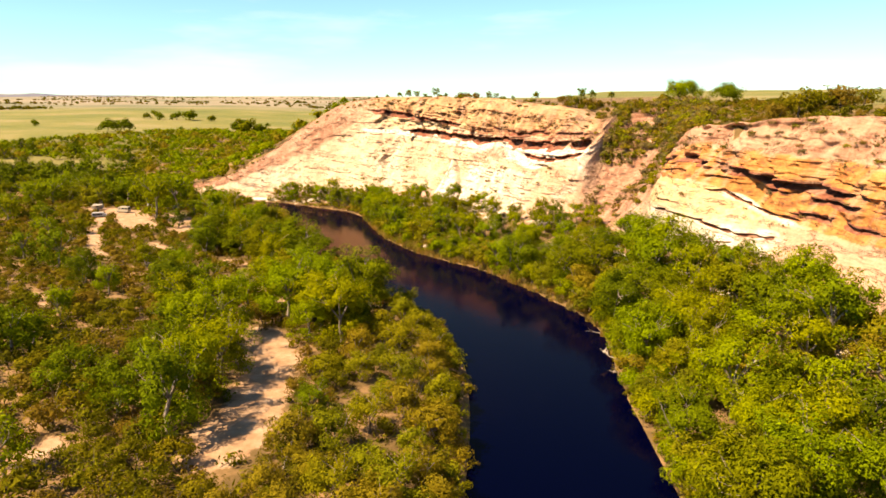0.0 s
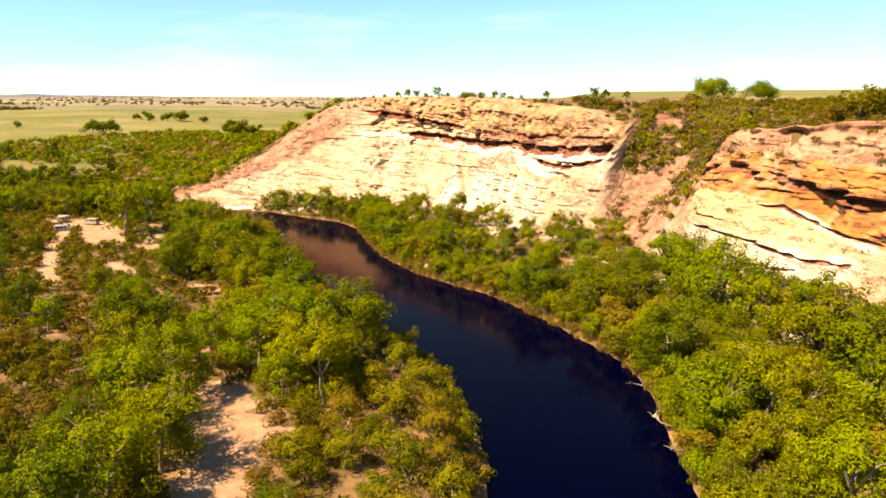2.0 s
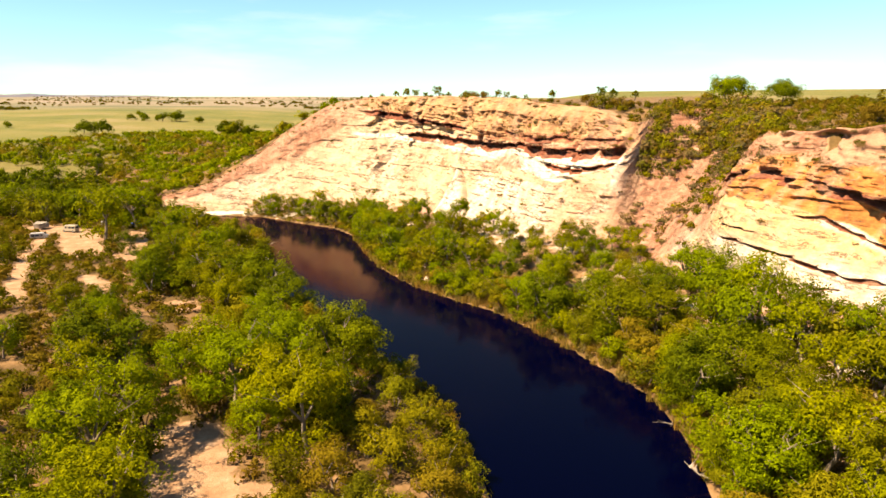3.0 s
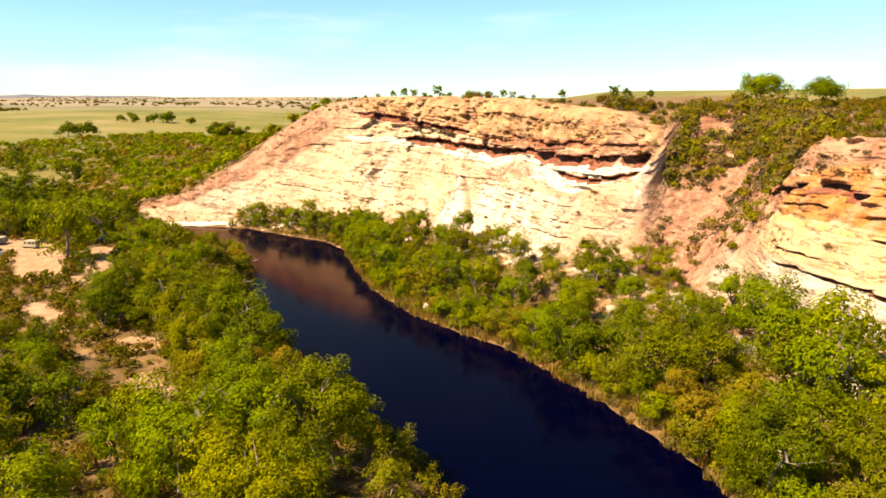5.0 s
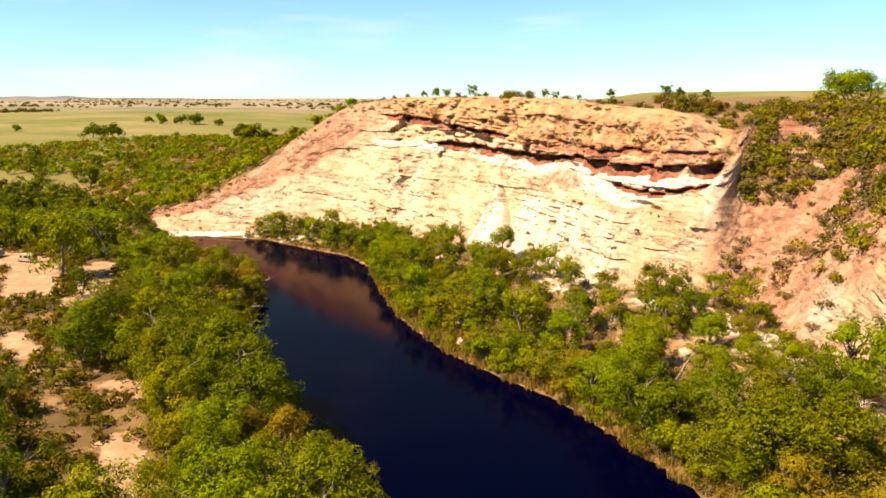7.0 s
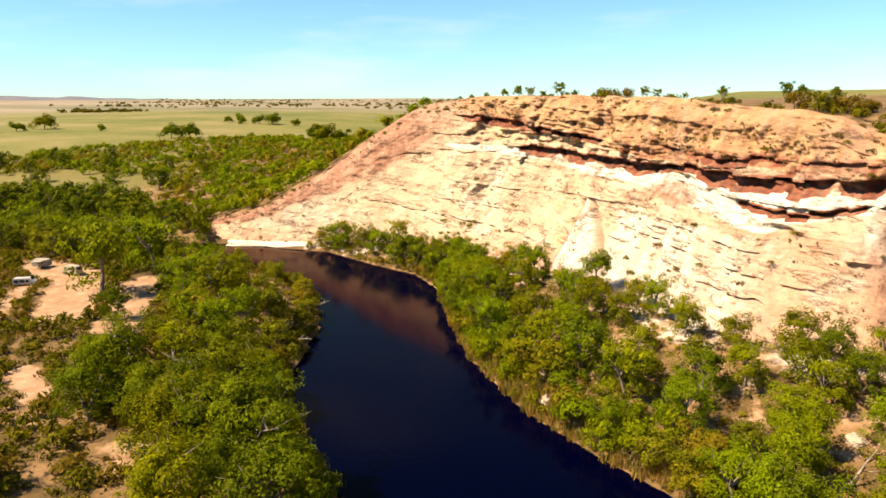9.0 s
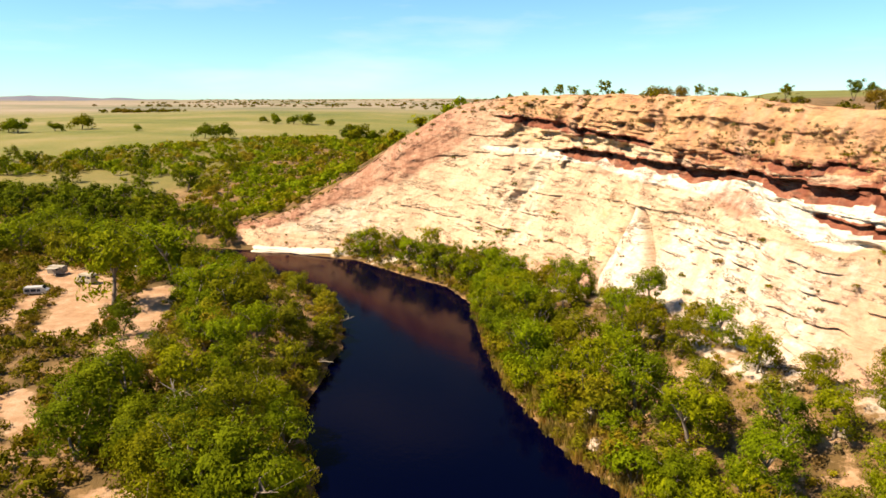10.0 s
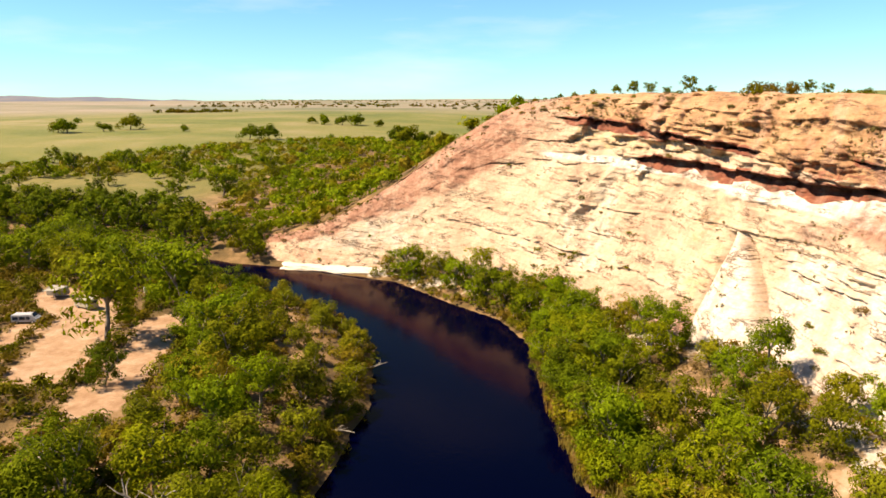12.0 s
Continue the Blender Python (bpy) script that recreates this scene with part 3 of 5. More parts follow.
# thin dark joints across the white foot of the second face
joint_mask = np.zeros(ss.shape)
for course, wide in (([(274, 17.4), (280, 18.0), (286, 17.4), (293, 17.7)], 0.32), ([(291, 17.2), (297, 16.6), (302, 16.2), (310, 16.4)], 0.36), ([(266, 17.4), (270, 16.2), (275, 13.6), (280, 11.8), (285, 10.6)], 0.40),
                     ([(288, 23.6), (293, 24.2), (297, 22.4), (305, 20.8), (313, 20.2)], 0.34), ([(272, 19.8), (284, 20.2)], 0.2), ([(296, 13.6), (303, 14.6)], 0.25)):
    cs, cz = [c[0] for c in course], [c[1] for c in course]
    g = zz - np.interp(ss, cs, cz) - 0.6 * (fbm(ss / 2.2, ss * 0 + wide, 312, 3) - 0.5)
    w = wide * (0.4 + 1.2 * vnoise(ss / 1.6, ss * 0 + 4, 313))
    joint = between(cs[0], cs[-1], 1.5) * (1 - smooth(0.6 * w, w, np.abs(g)))
    offset, joint_mask = offset - 0.9 * joint + 0.25 * (g > 0) * between(cs[0], cs[-1], 1.5) * (1 - smooth(0.3, 1.0, g)), np.maximum(joint_mask, joint)
# the pale conical buttress, with a cleft on its farther side
s_cone = 145.8
fall = np.clip((21.0 - zz) / 11.5, 0, 1.0)
side = ss - s_cone + 10.0 * (1 - fall) + 0.5 * (fbm(zz / 3, zz * 0 + 1.2, 253, 3) - 0.5)
reach = 0.4 + 14.5 * fall
inner = np.sin(np.pi * np.clip((side + reach) / reach, 0, 1)) ** 0.7 * (fall > 0)
spread = np.exp(-(side / 18.0) ** 2) * smooth(24, 18, zz)
offset = offset * (1 - 0.35 * smooth(0, 0.3, inner)) - 1.0 * spread * (fall > 0)
square = square * (1 - smooth(0, 0.3, inner)) + inner * (0.5 + 3.0 * fall)
# clefts on both its sides, the farther one deep and dark
on_cone = smooth(0.0, 0.12, fall)
square = square - (1.8 + 3.0 * fall) * np.exp(-((side - 0.5) / (0.4 + 0.5 * fall)) ** 2) * on_cone - 0.9 * np.exp(-((side + reach + 0.6) / 0.9) ** 2) * on_cone * (1 - smooth(0.75, 1.0, fall))
# thin ledges that step across the buttress
offset = offset + 0.7 * beds(1.1, 2.5, 254, 0.45) * smooth(0.1, 0.4, inner) * fall
offset = offset * smooth(-0.05, 0.06, uu)
zz = zz + 2.4 * smooth(0.80, 0.97, uu) * (1 - smooth(1.0, 1.06, uu)) * fbm(ss / 10, ss * 0 + 2.5, 251, 4) * smooth(80, 100, ss)
mid_x, mid_y = np.gradient((fx + tx)[:, 0], S), np.gradient((fy + ty)[:, 0], S)
pace = np.hypot(mid_x, mid_y)
nx, ny = (mid_y / pace)[:, None], (-mid_x / pace)[:, None]
square = square * smooth(-0.05, 0.06, uu)
px, py = fx + (tx - fx) * hh + ox * offset + nx * square, fy + (ty - fy) * hh + oy * offset + ny * square
# brown knobs on the pale face
for s_at, z_at, wide, high, much in ((160, 24.6, 8, 2.4, 0.8), (150, 22.5, 5, 2.0, 0.6), (122, 27, 7, 2.5, 0.45), (s_cone - 26, 8, 16, 2.6, 0.5), (205, 18, 7, 10.0, 0.7), (128, 21, 2.0, 5.0, 0.4)):
    red = np.maximum(red, much * smooth(0.15, 0.75, np.exp(-((ss - s_at) / wide) ** 2 - ((zz - z_at) / high) ** 2) * (0.5 + fbm(ss / 3, zz / 2.2, 99, 4))))
# where each kind of rock lies: the soil over the main ledge, the washes under it, the ochres of the second face
red = np.maximum(red, 0.75 * np.exp(-((side - 0.7 - 0.5 * fall) / (0.5 + 1.2 * fall)) ** 2) * on_cone * smooth(6.0, 8.0, zz))
red = np.maximum(red, 0.5 * np.exp(-((side + reach + 0.8) / 1.2) ** 2) * on_cone)
warp = 5.0 * (fbm(ss / 9, zz / 9, 49, 3) - 0.5)
sw, zw = ss + 1.6 * warp, zz + 0.5 * warp
first, second = 1 - smooth(212, 224, ss), smooth(246, 258, ss)
ledge = np.interp(ss, [60, 84, 91, 107, 130, 135, 140, 157, 173, 187, 202, 212], [40.5, 39.6, 39.2, 37.2, 34.9, 33.4, 31.6, 30.6, 31.0, 30.8, 31.0, 33.0])
cap = smooth(-0.5, 0.5, zz - ledge + 0.3 * warp) * first * smooth(76, 92, ss)
upper = np.interp(ss, [250, 262, 275, 292, 306, 318, 330], [26.5, 29.0, 31.8, 31.2, 31.0, 30.5, 30.0])
lower = np.interp(ss, [250, 262, 275, 290, 298, 306, 318, 330], [24.0, 24.6, 25.6, 25.4, 23.0, 20.6, 19.6, 19.0])
orange = (0.62 + 0.45 * smooth(0.38, 0.55, fbm(ss / 6, zz / 2.5, 250, 3))) * smooth(-0.6, 0.6, zw - lower) * (1 - smooth(0.0, 2.5, zw - upper)) * second
pink = np.maximum(1.0 * smooth(0.0, 2.0, zz - upper) * second + 0.30 * second, 0.6 * smooth(5.0, 1.0, zz - fz) * first)
pink = np.maximum(pink, 0.72 * smooth(160, 176, sw) * (zz < 22) * first)
red = np.maximum(red, 0.85 * smooth(272, 258, ss) * (ss > 236) * smooth(13, 17, zw) * (1 - smooth(26, 28, zz)))
pink = np.maximum(pink, 0.75 * smooth(13.5, 11.5, zw) * second + 0.75 * smooth(300, 312, ss) * (zz < 19))
red = np.maximum(red, (0.30 + 0.5 * smooth(0.4, 0.6, fbm(ss / 8, zz / 4, 257, 3))) * smooth(0.5, 2.5, zz - upper) * second)
yellow = np.maximum(0.8 * np.exp(-((zz - lower + 1.2) / 1.1) ** 2) * second * (ss < 304), 0.55 * smooth(17.5, 19.5, zw) * (1 - smooth(24, 26, zz)) * second)
yellow = np.maximum(yellow, 0.42 * between(84, 136, 8) * smooth(31.0, 32.5, zz) * (ledge - zz > 1.5))
yellow = np.maximum(yellow, 0.38 * between(84, 138, 10) * smooth(0.45, 0.65, fbm(ss / 7 - zz / 9, zz / 14, 47, 3)) * (zz < 27))
maroon = np.maximum(iron_mask, 0.46 * between(138, 206, 6) * smooth(29.0, 29.6, zw) * (1 - smooth(33.0, 34.2, zw)) * first)
maroon = np.maximum(maroon, 0.85 * joint_mask)
w_top = np.interp(ss, [74, 96, 117, 136, 157, 173, 187, 202], [31.2, 30.6, 30.2, 28.7, 28.4, 28.7, 28.6, 28.9])
w_low = np.interp(ss, [74, 96, 117, 136, 150, 165, 176, 183, 190, 202], [30.2, 28.8, 27.4, 26.0, 25.2, 23.4, 21.6, 21.2, 23.6, 26.5])
white = 0.95 * smooth(-0.4, 0.4, w_top - zz + 0.15 * warp) * smooth(-0.5, 0.5, zz - w_low + 0.3 * warp) * between(78, 206, 6)
white = np.maximum(white, 0.60 * smooth(0.0, 0.5, inner) * (zz < 21))
white = np.maximum(white, 0.52 * smooth(140, 147, sw) * (1 - smooth(176, 196, sw)) * smooth(22, 19, zw))
white = np.maximum(white, 0.80 * np.exp(-((sw - 201) / 6.0) ** 2 - ((zw - 22) / 5.0) ** 2))
white = np.maximum(white, 0.95 * np.exp(-((sw - 255) / 9.0) ** 2 - ((zw - 12.5) / 4.5) ** 2))
white = np.maximum(white, 0.58 * between(266, 316, 8) * smooth(18.4, 17.4, zw) * smooth(11.5, 13.5, zw))
white = np.maximum(white, 0.7 * between(290, 316, 4) * np.exp(-((zz - np.interp(ss, [290, 296, 304, 314], [24.8, 23.0, 21.0, 19.2])) / 1.0) ** 2))
white = np.maximum(white, 0.36 * smooth(0.42, 0.70, fbm(sw / 10, zw / 16, 48, 3)) * (zz - fz > 4) * (zz < 29) * first)
cliff = new("cliff", mesh_of("cliff", np.stack([px.ravel(), py.ravel(), zz.ravel()], 1), grid_faces(len(S), len(U)), M_CLIFF, False,
                             {key: np.broadcast_to(value, ss.shape).ravel() for key, value in
                              dict(cap=cap, orange=orange, pink=pink, yellow=yellow, maroon=maroon, white=white, red=red, along=ss, lay=lay).items()}))
tagged(cliff, "eroded sandstone cliff with white face and red-brown ledges", "cliff", kind="structure")

# ---------------------------------------------------------------- trees and shrubs
def tube(path, radii, sides=6):
    """Vertices and quads of a tapered tube along a path."""
    path = np.asarray(path, float)
    verts, faces = [], []
    for k, (p, r) in enumerate(zip(path, radii)):
        d = path[min(k + 1, len(path) - 1)] - path[max(k - 1, 0)]
        d = d / (np.linalg.norm(d) + 1e-9)
        a = np.cross(d, (0.3, 0.9, 0.1))
        a /= np.linalg.norm(a) + 1e-9
        b = np.cross(d, a)
        for j in range(sides):
            w = 2 * math.pi * j / sides
            verts.append(p + r * (math.cos(w) * a + math.sin(w) * b))
    for k in range(len(path) - 1):
        for j in range(sides):
            faces.append((k * sides + j, k * sides + (j + 1) % sides, (k + 1) * sides + (j + 1) % sides, (k + 1) * sides + j))
    return np.array(verts), np.array(faces)


def grown(pieces):
    """Limbs joined to one piece of wood: each grows out of the nearest older corner."""
    verts, faces = pieces[0]
    for v, f in pieces[1:]:
        f = f + len(verts)
        near = int(np.argmin(((verts - v[0]) ** 2).sum(1)))
        f[f == len(verts)] = near
        verts, faces = np.concatenate([verts, v]), np.concatenate([faces, f])
    return verts, faces


def leaf_cloud(rng, centres, sizes, per, leaf, flat=0.75):
    """Leaf sprays scattered in the shells of many clumps."""
    n = len(centres) * per
    c, s = np.repeat(centres, per, 0), np.repeat(sizes, per)
    d = rng.normal(size=(n, 3))
    d /= np.linalg.norm(d, axis=1)[:, None]
    p = c + d * (s * rng.uniform(0.5, 1.0, n) ** 0.5)[:, None] * np.array((1, 1, flat))
    # sprays face outwards and up, with a wide scatter, and droop a little
    out = c - centres.mean(0)
    out /= np.linalg.norm(out, axis=1)[:, None] + 1e-6
    nrm = d * 0.9 + out * 0.8 + np.array((0, 0, 0.25)) + rng.normal(size=(n, 3)) * 0.45
    nrm /= np.linalg.norm(nrm, axis=1)[:, None]
    a = np.cross(nrm, rng.normal(size=(n, 3)))
    a /= np.linalg.norm(a, axis=1)[:, None] + 1e-9
    b = np.cross(nrm, a)
    la, lb = (leaf * rng.uniform(0.7, 1.6, n))[:, None], (leaf * rng.uniform(0.28, 0.55, n))[:, None]
    v = np.stack([p - a * la, p + a * la * 0.6 - b * lb, p + a * la * 0.6 + b * lb], 1).reshape(-1, 3)
    return v, np.arange(n * 3).reshape(-1, 3)


def tree_meshes(name, seed, tall, wide, clumps, per, leaf, leaves, bark, low=0.3, stems=1, lean=0.15, limbs=5, sides=6, mound=False, skirt=0.0):
    """The trunk with its limbs, and the crown, of one kind of tree that stands at the origin."""
    rng = np.random.default_rng(seed)
    wood, tips = [], []
    for k in range(stems):
        w0 = rng.uniform(0, 6.28)
        spread = lean if stems == 1 else 0.45
        way = np.array((math.cos(w0) * spread, math.sin(w0) * spread, 1.0))
        fork = tall * rng.uniform(0.3, 0.45)
        trunk = [np.array((0, 0, -0.5))] + [way * fork * f + rng.normal(size=3) * 0.02 * tall * f for f in (0.33, 0.66, 1.0)]
        r0 = tall * 0.026 / math.sqrt(stems) + 0.03
        wood.append(tube(trunk, [r0 * 1.25, r0, r0 * 0.85, r0 * 0.7], sides))
        for j in range(limbs if stems == 1 else 3):
            w = w0 + 6.28 * j / 5 + rng.uniform(-0.5, 0.5)
            out = wide * rng.uniform(0.35, 0.85)
            end = trunk[-1] + np.array((math.cos(w) * out, math.sin(w) * out, tall * rng.uniform(0.22, 0.5)))
            knee = trunk[-1] + (end - trunk[-1]) * 0.45 + np.array((0, 0, 0.06 * tall)) + rng.normal(size=3) * 0.03 * tall
            wood.append(tube([trunk[-1], knee, end], [r0 * 0.6, r0 * 0.38, r0 * 0.12], max(3, sides - 2)))
            tips += [end, (knee + end) / 2]
            for i in range(0 if mound else 2):
                twig = end + np.array((rng.normal() * 0.22 * wide, rng.normal() * 0.22 * wide, rng.uniform(-0.02, 0.16) * tall))
                wood.append(tube([knee + (end - knee) * 0.4, (knee + twig) / 2 + rng.normal(size=3) * 0.02 * tall, twig], [r0 * 0.28, r0 * 0.18, r0 * 0.06], 3))
                tips.append(twig)
    tips = np.array(tips)
    # clumps: round the limb ends, and over an uneven dome
    n_dome = clumps * 4 // 5
    d = rng.normal(size=(n_dome, 3))
    d /= np.linalg.norm(d, axis=1)[:, None]
    d[:, 2] = np.where(d[:, 2] < -0.55, -d[:, 2], d[:, 2])
    bear = np.arctan2(d[:, 1], d[:, 0])
    lobes = 0.80 + 0.16 * np.sin(3 * bear + seed) + 0.12 * np.sin(2 * bear + 4 * d[:, 2] + seed * 1.7) + rng.uniform(-0.16, 0.10, n_dome)
    mid, half = tall * (low + 0.96) / 2, tall * (0.96 - low) / 2
    dome = np.array((0, 0, mid)) + d * lobes[:, None] * np.array((wide, wide, half))
    if mound:
        r = np.hypot(dome[:, 0], dome[:, 1]) / wide
        dome[:, 2] = tall * (0.12 + 0.75 * np.sqrt(np.clip(1 - r * r, 0, 1))) * rng.uniform(0.55, 1.05, n_dome)
    n_skirt = int(skirt * n_dome)
    if n_skirt:
        w, r = rng.uniform(0, 6.28, n_skirt), wide * rng.uniform(0.45, 0.95, n_skirt)
        dome[:n_skirt] = np.stack([r * np.cos(w), r * np.sin(w), tall * rng.uniform(0.10, 0.40, n_skirt)], 1)
    pick = tips[rng.integers(0, len(tips), clumps - n_dome)] + rng.normal(size=(clumps - n_dome, 3)) * 0.10 * wide
    centres = np.concatenate([dome, pick])
    centres[:, 2] = np.clip(centres[:, 2], tall * low, tall * 0.98)
    sizes = wide * (rng.uniform(0.26, 0.42, clumps) if mound else rng.uniform(0.19, 0.34, clumps))
    crown = leaf_cloud(rng, centres, sizes, per, leaf)
    return mesh_of(name + "_wood", *grown(wood), bark, True), mesh_of(name + "_leaves", *crown, leaves)


def plant_kind(name, label, category, trunk, crown):
    """One kind of plant; far from the flight it wears a crown of fewer, larger sprays."""
    n = len(crown.polygons)
    co = np.zeros(n * 9)
    crown.vertices.foreach_get("co", co)
    tri = co.reshape(n, 3, 3)[::5 if n > 3000 else 3]
    mid = tri.mean(1, keepdims=True)
    coarse = mesh_of(crown.name + "_sparse", (mid + (tri - mid) * (1.9 if n > 3000 else 1.55)).reshape(-1, 3), np.arange(len(tri) * 3).reshape(-1, 3), crown.materials[0])
    half = co.reshape(n, 3, 3)[::2]
    mid = half.mean(1, keepdims=True)
    middle = mesh_of(crown.name + "_middle", (mid + (half - mid) * 1.38).reshape(-1, 3), np.arange(len(half) * 3).reshape(-1, 3), crown.materials[0])
    return dict(name=name, label=label, category=category, trunk=trunk, crown=crown, middle=middle, coarse=coarse)


def plant(kind, x, y, size, turn, group, sink=0.1, z=None, label=""):
    """One tree at its place: an empty at the base with trunk and crown under it."""
    if z is None:
        z = ground_z(x, y)
    root = new(kind["name"])
    root.empty_display_size = 0.3
    root.matrix_basis = Matrix.LocRotScale((x, y, z - sink), Euler((0, 0, turn)), (size, size, size * random.uniform(0.92, 1.1)))
    tagged(root, label or kind["label"], kind["category"], group)
    far = x < -58 - 0.15 * y or y > 262 or (x < -45 and y < 80)
    fine = "crown" if kind["name"] in ("shade_tree", "bank_gum", "paddock_bush") else "coarse" if far else "middle" if y > 185 or x > 42 or (x < -42 and y < 140) else "crown"
    for key, data in (("trunk", kind["trunk"]), ("crown", kind[fine])):
        if data:
            p = new(key, data)
            p.parent = root
    return root


GUM = [plant_kind("river_gum", ("broad bright green river gum with pale trunk", "dark olive-green river gum with forking trunk")[k % 2], "tree",
                  *tree_meshes("gum", 100 + k, 10.0, 4.5, 62, 124, 0.208, (M_GUM, M_DARKGUM, M_GUM, M_DARKGUM, M_GUM)[k], M_BARK, (0.16, 0.05, 0.06, 0.04, 0.05)[k], 1 + k % 2, skirt=(0.15, 0.25, 0.3, 0.2, 0.3)[k])) for k in range(5)]
PAPERBARK = [plant_kind("paperbark_tree", "olive green bushy paperbark tree by the river", "tree",
                        *tree_meshes("paperbark", 200 + k, 7.0, 3.4, 38, 100, 0.215, M_OLIVE, M_BARK, 0.06, 3, mound=True)) for k in range(4)]
SMALL = [plant_kind("bank_gum", "tall dark green gum on the far river bank", "tree",
                    *tree_meshes("bankgum", 300 + k, 9.0, 4.0, 30, 30, 0.48, M_DARKGUM, M_DARKBARK, 0.05, 2, skirt=0.25)) for k in range(3)]
WATTLE = [plant_kind("wattle_tree", "low olive wattle tree with rounded crown", "tree",
                     *tree_meshes("wattle", 400 + k, 3.8, 2.6, 22, 62, 0.205, M_SCRUB, M_DARKBARK, 0.05, 2, sides=5, mound=True)) for k in range(4)]
RIVER_BUSH = [plant_kind("river_bush", "bright green rounded bush leaning over the river bank", "bush",
                         *tree_meshes("riverbush", 430 + k, 4.6, 2.7, 26, 84, 0.205, (M_GUM, M_OLIVE, M_GUM)[k], M_BARK, 0.05, 3, sides=5, mound=True)) for k in range(3)]

PADDOCK = [plant_kind("shade_tree", "broad spreading green shade tree in the paddock", "tree",
                      *tree_meshes("shade", 460 + k, 9.4, 6.4, 70, 130, 0.26, M_GUM, M_DARKBARK, 0.17, 2)) for k in range(2)]
SPINDLY = [plant_kind("spindly_tree", "spindly grey-green tree on the cliff top", "tree",
                      *tree_meshes("spindly", 450 + k, 10.0, 3.4, 40, 56, 0.32, M_DARKGUM, M_DARKBARK, 0.18, 2)) for k in range(2)]


def shrub_cloud(seed, wide, tall, clumps, per, leaf):
    rng = np.random.default_rng(seed)
    w, r = rng.uniform(0, 6.28, clumps), wide * np.sqrt(rng.uniform(0, 1, clumps)) * 0.8
    c = np.stack([r * np.cos(w), r * np.sin(w), tall * (0.15 + 0.6 * (1 - (r / wide) ** 2)) * rng.uniform(0.5, 1.0, clumps)], 1)
    return leaf_cloud(rng, c, wide * rng.uniform(0.22, 0.4, clumps), per, leaf, 0.8)


SHRUB_MATS = (M_SCRUB, M_SCRUB, M_OLIVE, M_DRY)
SHRUBS = [mesh_of("shrub", *shrub_cloud(500 + k, 1.6, 1.8, 14, 22, 0.20), SHRUB_MATS[k]) for k in range(4)]
SHRUB_LABEL = ["low dark olive scrub bush on dry soil"] * 2 + ["rounded olive green bush on dry soil", "dry straw-brown bush on bare soil"]


def shrub(k, x, y, size, group, z=None):
    if z is None:
        z = ground_z(x, y)
    ob = new("shrub", SHRUBS[k])
    ob.matrix_basis = Matrix.LocRotScale((x, y, z - 0.2 * size), Euler((0, 0, random.uniform(0, 6.28))), (size, size, size * random.uniform(0.8, 1.15)))
    return tagged(ob, SHRUB_LABEL[k], "bush", group)


def stuff(name, label, category, places, forms, mat):
    """Many plants past counting, joined: places are x, y, z, size."""
    rng = np.random.default_rng(len(places))
    vs, fs, vary, n = [], [], [], 0
    for x, y, z, size in places:
        v, f = forms[rng.integers(len(forms))]
        w = rng.uniform(0, 6.28)
        c, s = math.cos(w) * size, math.sin(w) * size
        vs.append(np.stack([x + c * v[:, 0] - s * v[:, 1], y + s * v[:, 0] + c * v[:, 1], z + size * rng.uniform(0.8, 1.15) * v[:, 2]], 1))
        fs.append(f + n)
        vary.append(np.full(len(v), rng.uniform()))
        n += len(v)
    ob = new(name, mesh_of(name, np.concatenate(vs), np.concatenate(fs), mat, False, {"vary": np.concatenate(vary)}))
    return tagged(ob, label, category, kind="stuff")


def scatter(rng, box, n, gap, test):
    """Places in a box, kept apart, for which test(x, y) holds with that probability."""
    x, y = rng.uniform(box[0], box[2], n), rng.uniform(box[1], box[3], n)
    ok = rng.uniform(0, 1, n) < test(x, y)
    out, cells = [], {}
    for a, b in zip(x[ok], y[ok]):
        key = (int(a // gap), int(b // gap))
        if any((a - c) ** 2 + (b - d) ** 2 < gap * gap for i in (-1, 0, 1) for j in (-1, 0, 1) for c, d in cells.get((key[0] + i, key[1] + j), ())):
            continue
        cells.setdefault(key, []).append((a, b))
        out.append((float(a), float(b)))
    return out


def sandy(x, y, margin=1.0):
    s = np.zeros(x.shape)
    for line, wide in SAND:
        s = np.maximum(s, 1 - smooth(wide * 0.8 + margin, wide * 1.1 + margin, near_line(x, y, line)[0]))
    return s


def one(f, x, y, *args):
    return float(np.asarray(f(np.array([x]), np.array([y]), *args))[0])


def bank_distance(x, y, line):
    return float(near_line(np.array([x]), np.array([y]), line)[0][0])


def dry_land(x, y):
    return ~inside(x, y, RIVER)


def behind_foot(x, y):
    return inside(x, y, FOOT + FAR_CLOSE)


rng = np.random.default_rng(7)

